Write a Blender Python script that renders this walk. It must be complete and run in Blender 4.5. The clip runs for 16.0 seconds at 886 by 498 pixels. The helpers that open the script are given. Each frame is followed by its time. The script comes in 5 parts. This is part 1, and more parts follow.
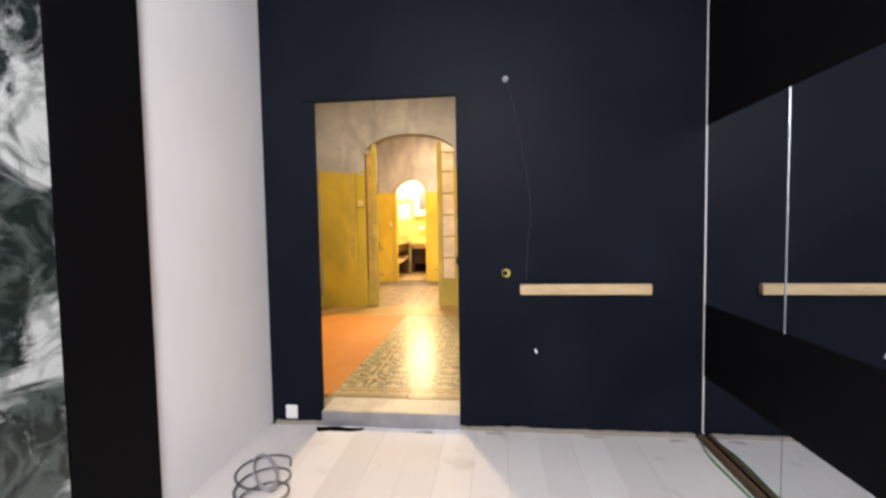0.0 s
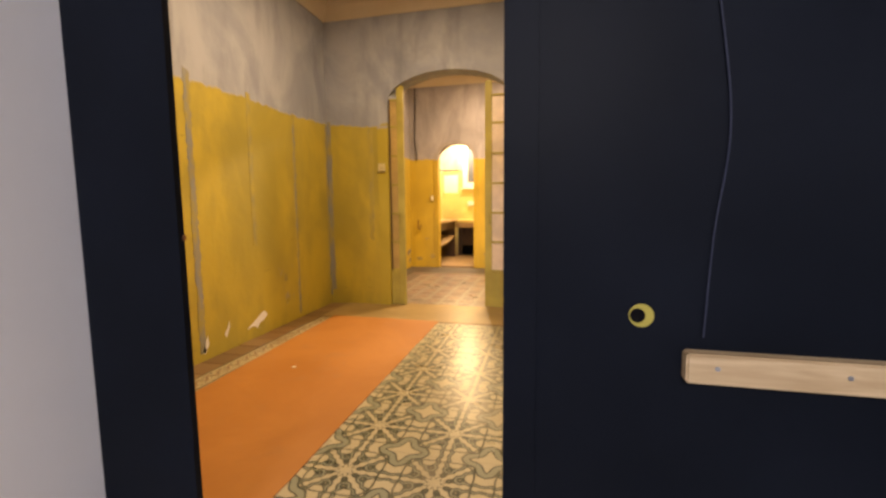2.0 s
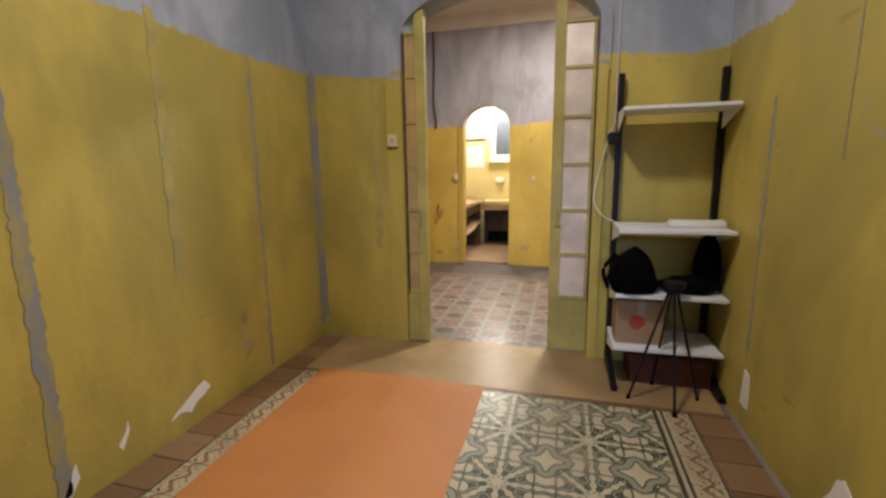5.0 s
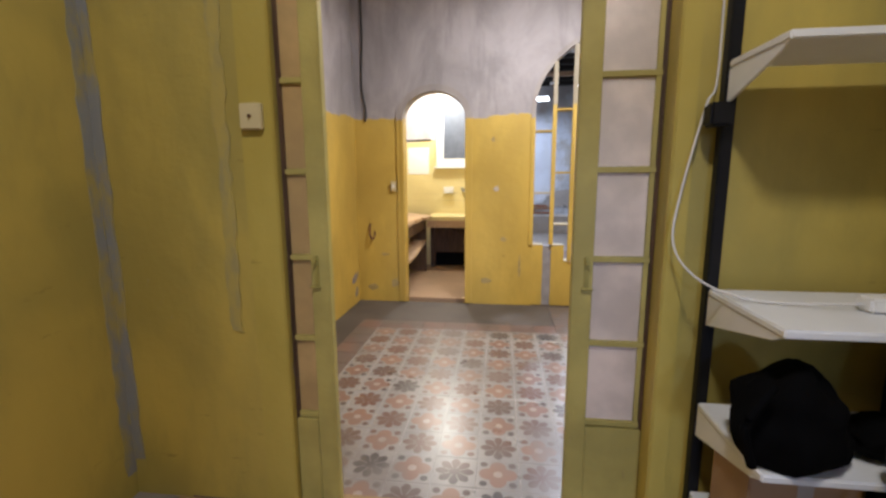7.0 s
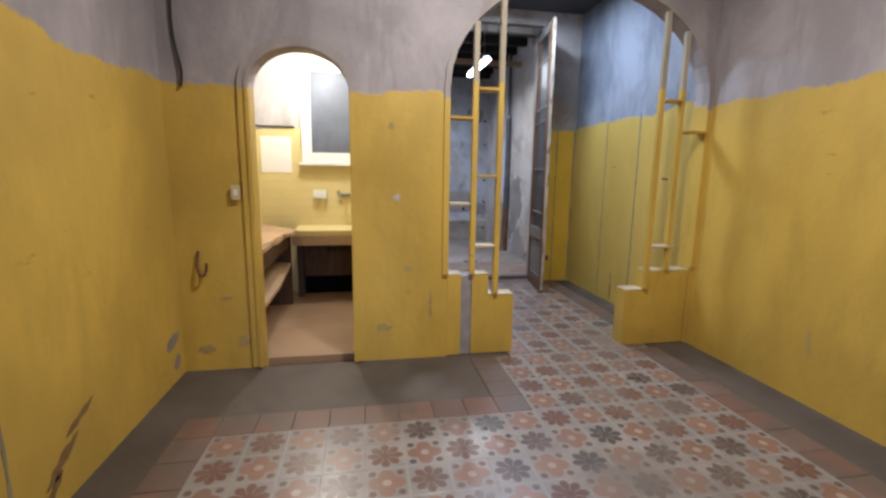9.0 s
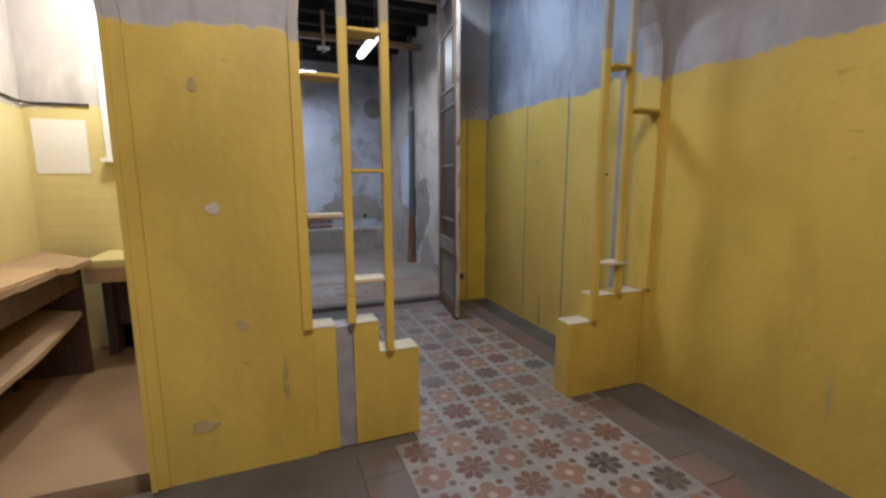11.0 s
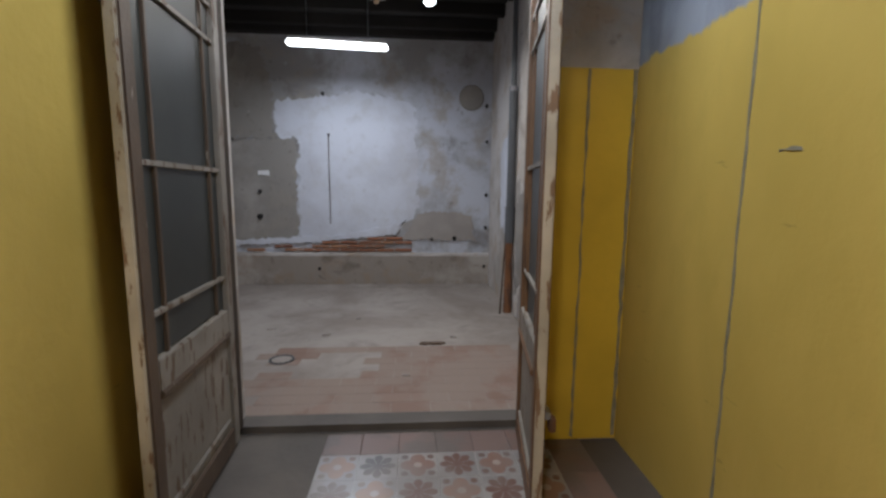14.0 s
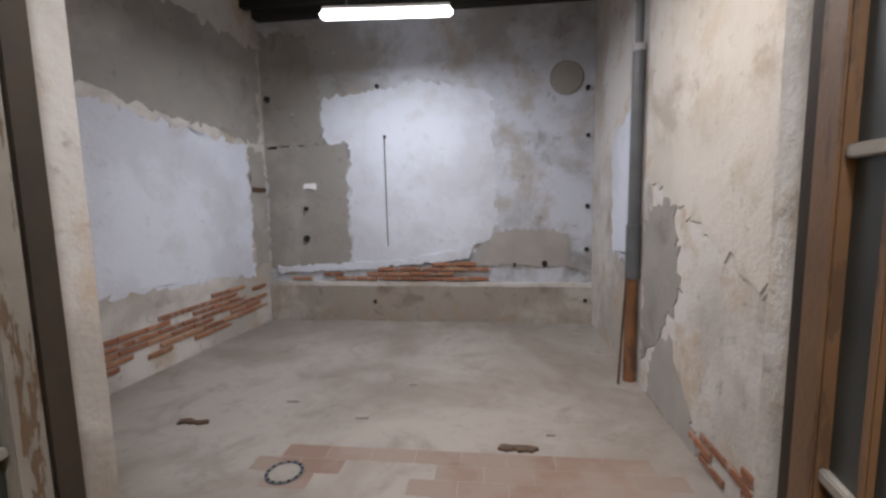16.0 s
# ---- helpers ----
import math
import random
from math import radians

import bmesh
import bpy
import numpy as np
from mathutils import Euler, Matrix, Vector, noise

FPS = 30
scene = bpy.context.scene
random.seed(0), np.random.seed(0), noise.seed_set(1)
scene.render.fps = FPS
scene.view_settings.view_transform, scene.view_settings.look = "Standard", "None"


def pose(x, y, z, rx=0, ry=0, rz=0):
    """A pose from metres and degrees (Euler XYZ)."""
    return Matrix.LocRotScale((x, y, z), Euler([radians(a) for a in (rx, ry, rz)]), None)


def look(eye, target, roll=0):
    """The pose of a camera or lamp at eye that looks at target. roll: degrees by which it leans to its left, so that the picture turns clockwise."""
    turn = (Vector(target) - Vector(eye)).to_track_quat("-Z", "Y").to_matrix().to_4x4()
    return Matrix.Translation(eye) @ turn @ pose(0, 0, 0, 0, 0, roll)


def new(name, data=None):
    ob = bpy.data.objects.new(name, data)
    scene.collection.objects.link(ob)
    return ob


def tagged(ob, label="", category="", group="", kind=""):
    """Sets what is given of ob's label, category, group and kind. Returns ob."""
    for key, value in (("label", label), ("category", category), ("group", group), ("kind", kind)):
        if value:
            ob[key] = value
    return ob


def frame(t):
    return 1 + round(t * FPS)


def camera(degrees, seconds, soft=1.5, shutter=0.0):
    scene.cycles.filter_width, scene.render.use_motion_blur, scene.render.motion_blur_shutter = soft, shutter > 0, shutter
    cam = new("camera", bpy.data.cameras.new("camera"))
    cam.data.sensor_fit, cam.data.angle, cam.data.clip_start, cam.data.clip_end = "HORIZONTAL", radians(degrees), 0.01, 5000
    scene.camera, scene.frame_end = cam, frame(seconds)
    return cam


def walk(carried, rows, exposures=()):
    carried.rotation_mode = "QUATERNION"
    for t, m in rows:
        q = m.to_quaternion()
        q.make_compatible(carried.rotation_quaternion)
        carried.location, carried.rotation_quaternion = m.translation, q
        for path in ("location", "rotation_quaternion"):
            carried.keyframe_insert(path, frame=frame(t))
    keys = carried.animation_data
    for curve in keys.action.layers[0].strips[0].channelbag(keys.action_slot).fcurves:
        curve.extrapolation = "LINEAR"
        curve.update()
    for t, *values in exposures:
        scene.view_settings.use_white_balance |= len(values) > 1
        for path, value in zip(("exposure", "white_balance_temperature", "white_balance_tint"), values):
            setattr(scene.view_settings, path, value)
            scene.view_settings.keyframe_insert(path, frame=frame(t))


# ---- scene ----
cam = camera(90.8, 16.0, soft=2.7)
PATH = [
    (0, (0.011, -0.067, 1.299), (-0.212, 1.918, 1.195), -1.0),
    (0.5, (0.013, 0.409, 1.29), (-0.232, 2.391, 1.185), -0.6),
    (1, (0.031, 0.865, 1.265), (-0.237, 2.843, 1.148), -0.6),
    (1.5, (-0.003, 1.283, 1.255), (-0.333, 3.249, 1.1), -0.2),
    (2, (-0.1, 1.661, 1.248), (-0.574, 3.593, 1.044), -0.6),
    (2.5, (-0.233, 1.97, 1.269), (-0.841, 3.862, 1.04), -0.6),
    (3, (-0.388, 2.206, 1.277), (-1.024, 4.086, 1.039), -1.2),
    (5.5, (-0.736, 3.559, 1.447), (-1.193, 5.472, 1.088), -0.5),
    (6, (-0.772, 3.961, 1.448), (-1.161, 5.891, 1.098), -0.2),
    (6.5, (-0.931, 4.376, 1.431), (-1.248, 6.323, 1.105), -0.3),
    (7, (-1.055, 4.807, 1.443), (-1.314, 6.764, 1.122), -0.3),
    (7.5, (-1.199, 5.213, 1.451), (-1.345, 7.182, 1.133), -0.5),
    (8, (-1.249, 5.612, 1.478), (-1.267, 7.585, 1.147), -0.3),
    (8.5, (-1.327, 5.944, 1.494), (-1.157, 7.909, 1.161), 0.5),
    (11, (-0.871, 7.327, 1.447), (-0.149, 9.166, 1.135), -0.1),
    (11.5, (-0.584, 7.689, 1.451), (0.168, 9.517, 1.147), 0.5),
    (12, (-0.309, 8.023, 1.452), (0.413, 9.864, 1.155), 0.6),
    (12.5, (-0.069, 8.349, 1.451), (0.485, 10.247, 1.152), 0.5),
    (13, (0.064, 8.687, 1.485), (0.525, 10.61, 1.182), 0.8),
    (13.5, (0.187, 9.071, 1.489), (0.439, 11.034, 1.197), 0.5),
    (14, (0.248, 9.486, 1.472), (0.389, 11.463, 1.205), 0.6),
    (14.5, (0.295, 9.877, 1.492), (0.311, 11.856, 1.205), 0.1),
    (15, (0.299, 10.27, 1.508), (0.209, 12.252, 1.25), -0.1),
    (15.5, (0.307, 10.65, 1.522), (0.165, 12.63, 1.278), -0.6),
    (16, (0.3, 10.978, 1.526), (0.071, 12.951, 1.294), -1.1),
]
EXPOSURES = [(0.0, 1.28, 10800, 13), (0.5, 1.5, 10600, 13), (1.0, 1.1, 11000, 14), (2.0, 0.78, 11600, 19), (3.2, 0.88, 11600, 20), (5.3, 0.28, 5500, 10), (7.3, 0.25, 5600, 12), (8.7, -0.06, 5650, 13), (11.0, -0.5, 5700, 10), (13.0, -0.52, 5900, 10), (14.5, -0.28, 6600, 12), (15.2, 0.0, 6800, 13), (16.0, 0.14, 6750, 13)]
walk(cam, [(t, look(eye, target, roll)) for t, eye, target, roll in PATH], EXPOSURES)

# ---- light ----
world = bpy.data.worlds.new("world")
scene.world = world
world.use_nodes = True
world.node_tree.nodes["Background"].inputs[0].default_value = (0.02, 0.02, 0.025, 1)


def area_lamp(name, at, size_x, size_y, watts, colour, aim=(0, 0, -1), spread=180):
    data = bpy.data.lights.new(name, "AREA")
    data.shape, data.size, data.size_y, data.energy, data.color, data.spread = "RECTANGLE", size_x, size_y, watts, colour, radians(spread)
    ob = new(name, data)
    ob.matrix_world = look(at, Vector(at) + Vector(aim) + Vector((0, 1e-4, 0)))
    return ob


NEUTRAL = (0.80, 0.89, 1.0)
area_lamp("lamp_hall", (-0.2, -1.2, 2.7), 0.9, 0.5, 98, (0.53, 0.67, 1.0), (0, 1, -0.6))
area_lamp("lamp_front_room", (-1.1, 4.6, 3.36), 0.25, 0.25, 43, (1.0, 0.86, 0.68))
area_lamp("lamp_middle_room", (-0.55, 7.9, 3.4), 0.25, 0.25, 88, (1.0, 0.89, 0.755))
bulb_light = bpy.data.lights.new("lamp_kitchen", "POINT")
bulb_light.energy, bulb_light.color, bulb_light.shadow_soft_size = 76, (1.0, 0.88, 0.66), 0.07
new("lamp_kitchen", bulb_light).location = (-1.8, 10.9, 2.62)
area_lamp("lamp_passage", (0.3, 10.7, 3.42), 0.2, 0.6, 56, NEUTRAL)
area_lamp("lamp_tube_back", (-0.62, 14.93, 3.08), 1.1, 0.08, 40, (0.82, 0.90, 1.0))
area_lamp("lamp_tube_front", (0.41, 13.15, 3.08), 0.08, 1.0, 31, (1.0, 0.96, 0.90))

# ---- materials ----


class Graph:
    """A small helper to wire shader nodes."""

    def __init__(self, name):
        self.material = bpy.data.materials.new(name)
        self.material.use_nodes = True
        self.tree = self.material.node_tree
        self.shader = self.tree.nodes["Principled BSDF"]

    def add(self, kind, ins=(), **props):
        node = self.tree.nodes.new("ShaderNode" + kind)
        for key, value in props.items():
            setattr(node, key, value)
        for key, value in dict(ins).items():
            self.put(node.inputs[key], value)
        return node

    def put(self, socket, value):
        if isinstance(value, bpy.types.NodeSocket):
            self.tree.links.new(value, socket)
        elif isinstance(value, (tuple, list)) and len(value) == 3 and socket.type == "RGBA":
            socket.default_value = (*value, 1)
        else:
            socket.default_value = value

    def math(self, op, a, b=0.0, c=0.0, clamp=False):
        return self.add("Math", {0: a, 1: b, 2: c}, operation=op, use_clamp=clamp).outputs[0]

    def mix(self, fac, a, b, blend="MIX"):
        return self.add("Mix", {0: fac, 6: a, 7: b}, data_type="RGBA", blend_type=blend).outputs[2]

    def place(self):
        return self.add("NewGeometry").outputs["Position"]

    def local(self):
        return self.add("TexCoord").outputs["Object"]

    def split(self, vector):
        return self.add("SeparateXYZ", {0: vector}).outputs

    def scaled(self, vector, x, y, z):
        return self.add("VectorMath", {0: vector, 1: (x, y, z)}, operation="MULTIPLY").outputs[0]

    def noise(self, scale, detail=4.0, vector=None, rough=0.55, distort=0.0):
        return self.add("TexNoise", {"Vector": vector or self.place(), "Scale": scale, "Detail": detail, "Roughness": rough, "Distortion": distort}).outputs[0]

    def step(self, value, low, high):
        return self.add("MapRange", {0: value, 1: low, 2: high, 3: 0.0, 4: 1.0}, interpolation_type="SMOOTHSTEP").outputs[0]

    def bump(self, height, strength=0.3, distance=0.01):
        self.put(self.shader.inputs["Normal"], self.add("Bump", {"Strength": strength, "Distance": distance, "Height": height}).outputs[0])

    def done(self, colour, rough=0.6, metal=0.0, specular=0.5):
        self.put(self.shader.inputs["Base Color"], colour)
        self.put(self.shader.inputs["Roughness"], rough)
        self.put(self.shader.inputs["Metallic"], metal)
        self.put(self.shader.inputs["Specular IOR Level"], specular)
        return self.material


def plain(name, colour, rough=0.5, vary=0.25, scale=6.0, metal=0.0, bump=0.15, specular=0.5):
    """Paint, wood, plastic or metal with blotches and grain."""
    g = Graph(name)
    dark = tuple(c * (1 - vary) for c in colour)
    coarse, fine = g.noise(scale), g.noise(scale * 14, 3)
    tone = g.mix(g.step(coarse, 0.3, 0.7), dark, colour)
    tone = g.mix(g.math("MULTIPLY", g.step(fine, 0.45, 0.75), 0.35), tone, tuple(c * (1 - vary * 0.6) for c in colour))
    g.bump(fine, bump, 0.004)
    return g.done(tone, g.math("ADD", rough - 0.08, g.math("MULTIPLY", coarse, 0.16)), metal, specular)


def wood(name, colour, dark, rough=0.55, stretch=(1.2, 14, 14)):
    g = Graph(name)
    grain = g.noise(3.0, 6, g.scaled(g.place(), *stretch), 0.6, 0.6)
    tone = g.mix(g.step(grain, 0.3, 0.72), dark, colour)
    tone = g.mix(g.math("MULTIPLY", g.step(g.noise(2.0), 0.5, 0.8), 0.4), tone, dark)
    g.bump(grain, 0.25, 0.004)
    return g.done(tone, rough)


def peeling(name, paint, under, amount=0.5, rough=0.55):
    """Old paint that has flaked down to what is under it."""
    g = Graph(name)
    p = g.scaled(g.place(), 1, 1, 0.22)
    flake = g.step(g.noise(24, 7, p, 0.62), amount, amount + 0.04)
    tone = g.mix(g.step(g.noise(3.0), 0.35, 0.7), tuple(c * 0.72 for c in paint), paint)
    tone = g.mix(flake, tone, under)
    g.bump(g.math("SUBTRACT", g.noise(60, 2), g.math("MULTIPLY", flake, 1.5)), 0.35, 0.004)
    return g.done(tone, rough)


def dado(name, low, low_b, up, up_b, line, wobble=0.10, stain=(0.33, 0.30, 0.27), stain_at=0.665, rough=0.62):
    """Two-tone wall: rough oil paint up to an uneven line, bare plaster above."""
    g = Graph(name)
    p = g.place()
    x, y, z = g.split(p)
    strip = g.add("TexNoise", {"Vector": g.scaled(p, 1.0, 1.0, 0.0), "Scale": 2.1, "Detail": 0.0}).outputs[0]
    ragged = g.noise(16, 5, g.scaled(p, 1, 1, 0.6), 0.6)
    edge = g.math("ADD", g.math("MULTIPLY", g.math("SUBTRACT", strip, 0.5), wobble * 2.4), g.math("MULTIPLY", g.math("SUBTRACT", ragged, 0.5), 0.09))
    over = g.step(g.math("SUBTRACT", z, edge), line - 0.012, line + 0.012)
    cloud = g.noise(1.1, 4, g.scaled(p, 1, 1, 0.7), 0.55, 0.4)
    brush = g.noise(5.5, 5, g.scaled(p, 1.0, 1.0, 0.35), 0.6)
    yellow = g.mix(g.step(cloud, 0.32, 0.68), low_b, low)
    yellow = g.mix(g.math("MULTIPLY", g.step(brush, 0.44, 0.72), 0.65), yellow, low_b)
    spot = g.step(g.noise(2.6, 7, g.scaled(p, 1, 1, 0.55), 0.66, 0.8), stain_at, stain_at + 0.035)
    yellow = g.mix(g.math("MULTIPLY", spot, 0.75), yellow, stain)
    scuff = g.step(g.noise(9, 6, g.scaled(p, 0.4, 0.4, 1.8), 0.7), 0.64, 0.72)
    yellow = g.mix(g.math("MULTIPLY", scuff, 0.5), yellow, tuple(c * 0.5 for c in low_b))
    patchy = g.noise(1.6, 6, g.scaled(p, 1, 1, 0.6), 0.62, 0.6)
    streak = g.noise(3.2, 5, g.scaled(p, 1.5, 1.5, 0.3), 0.6)
    plaster = g.mix(g.step(patchy, 0.36, 0.64), up_b, up)
    plaster = g.mix(g.math("MULTIPLY", g.step(streak, 0.5, 0.72), 0.5), plaster, tuple(c * 0.62 for c in up_b))
    g.bump(g.math("ADD", g.math("MULTIPLY", g.noise(22, 5), 0.7), g.math("SUBTRACT", brush, g.math("MULTIPLY", over, 0.35))), 0.45, 0.008)
    return g.done(g.mix(over, yellow, plaster), g.math("ADD", rough - 0.1, g.math("MULTIPLY", over, 0.28)))


def ruin(name, white, grey, beige, damp, seed=0.0, white_at=0.50):
    """Stripped plaster: whitewash, cement and render in patches."""
    g = Graph(name)
    p = g.add("VectorMath", {0: g.place(), 1: (seed, seed * 0.7, seed * 1.3)}, operation="ADD").outputs[0]
    big = g.noise(0.85, 7, p, 0.60, 0.15)
    mid = g.noise(2.3, 8, p, 0.66, 0.15)
    small = g.noise(9, 7, p, 0.66)
    tone = g.mix(g.step(big, white_at - 0.08, white_at + 0.08), grey, white)
    tone = g.mix(g.math("MULTIPLY", g.step(mid, 0.50, 0.66), 0.75), tone, beige)
    tone = g.mix(g.math("MULTIPLY", g.step(g.noise(1.5, 6, p, 0.6, 0.5), 0.56, 0.70), 0.6), tone, damp)
    tone = g.mix(g.math("MULTIPLY", g.step(small, 0.58, 0.70), 0.5), tone, damp)
    tone = g.mix(g.step(g.noise(6, 8, p, 0.72), 0.66, 0.69), tone, white)
    g.bump(g.math("ADD", g.math("MULTIPLY", g.step(mid, 0.5, 0.6), 0.8), g.math("ADD", small, g.noise(45, 4))), 0.32, 0.010)
    return g.done(tone, 0.88)


LILAC_SPOT = plain("bare_gypsum", (0.52, 0.46, 0.40), 0.8, 0.2, 20)
YELLOW, YELLOW_B = (0.63, 0.44, 0.08), (0.46, 0.32, 0.06)
LILAC, LILAC_B = (0.42, 0.39, 0.41), (0.30, 0.28, 0.29)
WALL_FRONT = dado("wall_paint_front", (0.54, 0.42, 0.085), (0.33, 0.275, 0.07), (0.37, 0.40, 0.48), (0.25, 0.28, 0.36), 2.135, 0.05)
WALL_MIDDLE = dado("wall_paint_middle", YELLOW, YELLOW_B, LILAC, LILAC_B, 2.06, 0.06, stain_at=0.72)
WALL_PASSAGE = dado("wall_paint_passage", (0.64, 0.465, 0.115), (0.52, 0.375, 0.085), (0.34, 0.37, 0.43), (0.21, 0.23, 0.28), 2.11, 0.05, stain_at=0.74)
WALL_KITCHEN = dado("wall_paint_kitchen", (0.72, 0.63, 0.33), (0.66, 0.56, 0.26), (0.58, 0.55, 0.54), (0.42, 0.39, 0.39), 1.98, 0.04, stain_at=0.8)
TRIM_YELLOW = dado("trim_paint", (0.50, 0.40, 0.085), (0.40, 0.32, 0.06), (0.36, 0.35, 0.36), (0.27, 0.26, 0.27), 2.09, 0.02, stain_at=0.74)
ARCH_TRIM = dado("arch_trim_paint", YELLOW, YELLOW_B, (0.40, 0.37, 0.36), (0.30, 0.27, 0.26), 2.04, 0.02)
POST_YELLOW = dado("post_paint", YELLOW, YELLOW_B, (0.42, 0.38, 0.30), (0.36, 0.31, 0.22), 2.16, 0.02, stain_at=0.78)
LEAF_GREEN = peeling("leaf_paint", (0.46, 0.39, 0.11), (0.33, 0.27, 0.10), 0.64)
NAVY = plain("navy_wall_paint", (0.0062, 0.0089, 0.0150), 0.5, 0.3, 2.0, 0, 0.1, 0.06)
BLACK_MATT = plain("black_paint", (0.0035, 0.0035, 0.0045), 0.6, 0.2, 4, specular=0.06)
WHITE_WALL = plain("white_wall_paint", (0.80, 0.79, 0.80), 0.6, 0.05, 1.4, 0, 0.06)
CEIL = plain("ceiling_paint", (0.66, 0.58, 0.48), 0.8, 0.12, 1.5)
CEIL_DARK = plain("sooty_wood", (0.022, 0.019, 0.017), 0.85, 0.4, 3)
CEIL_GREY = plain("grey_ceiling", (0.10, 0.10, 0.11), 0.85, 0.3, 2)
PALE_WOOD = wood("pale_timber", (0.62, 0.44, 0.27), (0.44, 0.29, 0.16))
BEAM_PALE = wood("weathered_timber", (0.36, 0.23, 0.13), (0.20, 0.12, 0.065))
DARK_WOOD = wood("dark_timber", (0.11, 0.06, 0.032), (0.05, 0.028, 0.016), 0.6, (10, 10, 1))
DOOR_OLD = peeling("old_door_paint", (0.27, 0.238, 0.20), (0.12, 0.075, 0.045), 0.56)
DOOR_EDGE = peeling("worn_door_edge", (0.50, 0.44, 0.35), (0.20, 0.12, 0.07), 0.55)
DOOR_BROWN = peeling("brown_door_paint", (0.115, 0.078, 0.052), (0.27, 0.22, 0.175), 0.62)
DOOR_RUST = peeling("rust_brown_door_paint", (0.165, 0.085, 0.04), (0.09, 0.048, 0.026), 0.58)
FILLER = plain("cement_filler", (0.33, 0.32, 0.35), 0.85, 0.25, 9)
SEAM = plain("faded_seam", (0.30, 0.275, 0.20), 0.85, 0.35, 14)


def smeared(name, filler, under, amount):
    """Filler wiped over yellow paint, thin in places."""
    g = Graph(name)
    p = g.scaled(g.place(), 1, 1, 0.4)
    tone = g.mix(g.step(g.noise(14, 6, p, 0.65), amount - 0.14, amount + 0.14), under, filler)
    g.bump(g.noise(40, 4), 0.4, 0.004)
    return g.done(tone, 0.8)


SMEAR = smeared("wiped_filler", (0.235, 0.245, 0.25), (0.36, 0.30, 0.09), 0.47)
SMEAR_FAINT = smeared("thin_wiped_filler", (0.29, 0.265, 0.13), (0.40, 0.325, 0.085), 0.54)
JOINT = plain("dark_joint", (0.09, 0.075, 0.05), 0.9, 0.4, 12)
GROUT = plain("cement_bed", (0.24, 0.21, 0.19), 0.8, 0.35, 2.5, 0, 0.4)
GREY_FLOOR = plain("grey_cement", (0.115, 0.097, 0.083), 0.66, 0.4, 2.2, 0, 0.4)
WHITE_SHELF = plain("white_laminate", (0.74, 0.76, 0.80), 0.4, 0.08, 5)
BLACK_STEEL = plain("black_steel", (0.008, 0.008, 0.010), 0.45, 0.3, 8, specular=0.25)
BLACK_CLOTH = plain("black_cloth", (0.003, 0.003, 0.0035), 0.95, 0.3, 20, specular=0.05)
WHITE_PLASTIC = plain("white_plastic", (0.78, 0.78, 0.78), 0.35, 0.05, 6)
CARD = plain("brown_cardboard", (0.34, 0.22, 0.13), 0.8, 0.15, 6)
RED = plain("red_print", (0.42, 0.06, 0.03), 0.7, 0.2, 8)
DARK_RED = plain("dark_red_crate", (0.10, 0.022, 0.015), 0.6, 0.3, 8)
STEEL = plain("worn_steel", (0.46, 0.48, 0.52), 0.5, 0.2, 8, 1.0)
GREY_PIPE = plain("grey_pipe", (0.10, 0.105, 0.115), 0.45, 0.25, 6)
RUST = peeling("rusty_iron", (0.20, 0.085, 0.035), (0.10, 0.05, 0.03), 0.52, 0.8)
WIRE = plain("white_cable", (0.66, 0.65, 0.64), 0.5, 0.1, 10)
DARK_WIRE = plain("black_cable", (0.02, 0.02, 0.02), 0.5, 0.1, 10)
GREEN_WIRE = plain("green_cable", (0.05, 0.22, 0.10), 0.5, 0.1, 10)
RUIN_WALL = ruin("stripped_plaster", (0.50, 0.52, 0.58), (0.31, 0.30, 0.30), (0.36, 0.32, 0.28), (0.16, 0.145, 0.135), 0.0, 0.50)
RUIN_SIDE = ruin("side_plaster", (0.56, 0.525, 0.50), (0.38, 0.345, 0.31), (0.42, 0.32, 0.22), (0.19, 0.155, 0.125), 4.3, 0.46)
RUIN_LOW = ruin("footing_plaster", (0.44, 0.40, 0.36), (0.29, 0.25, 0.215), (0.30, 0.225, 0.165), (0.10, 0.078, 0.06), 9.1, 0.56)
PATCH_GREY = ruin("grey_render", (0.37, 0.345, 0.32), (0.275, 0.255, 0.235), (0.31, 0.28, 0.245), (0.165, 0.148, 0.135), 2.2, 0.55)
PATCH_BEIGE = plain("beige_render", (0.36, 0.325, 0.30), 0.9, 0.15, 4, 0, 0.5)
PATCH_WARM = ruin("warm_limewash", (0.55, 0.51, 0.47), (0.48, 0.44, 0.395), (0.44, 0.38, 0.31), (0.30, 0.25, 0.205), 3.4, 0.46)
PATCH_WHITE = ruin("whitewash", (0.60, 0.62, 0.69), (0.52, 0.53, 0.585), (0.53, 0.535, 0.57), (0.44, 0.43, 0.45), 6.1, 0.46)
SWITCH = plain("old_ivory_plastic", (0.60, 0.52, 0.30), 0.45, 0.1, 12)
HARDBOARD = wood("chipboard", (0.48, 0.34, 0.22), (0.40, 0.275, 0.17), 0.6, (12, 1.0, 12))
BRASS = plain("painted_bolt", (0.34, 0.29, 0.07), 0.5, 0.2, 20)


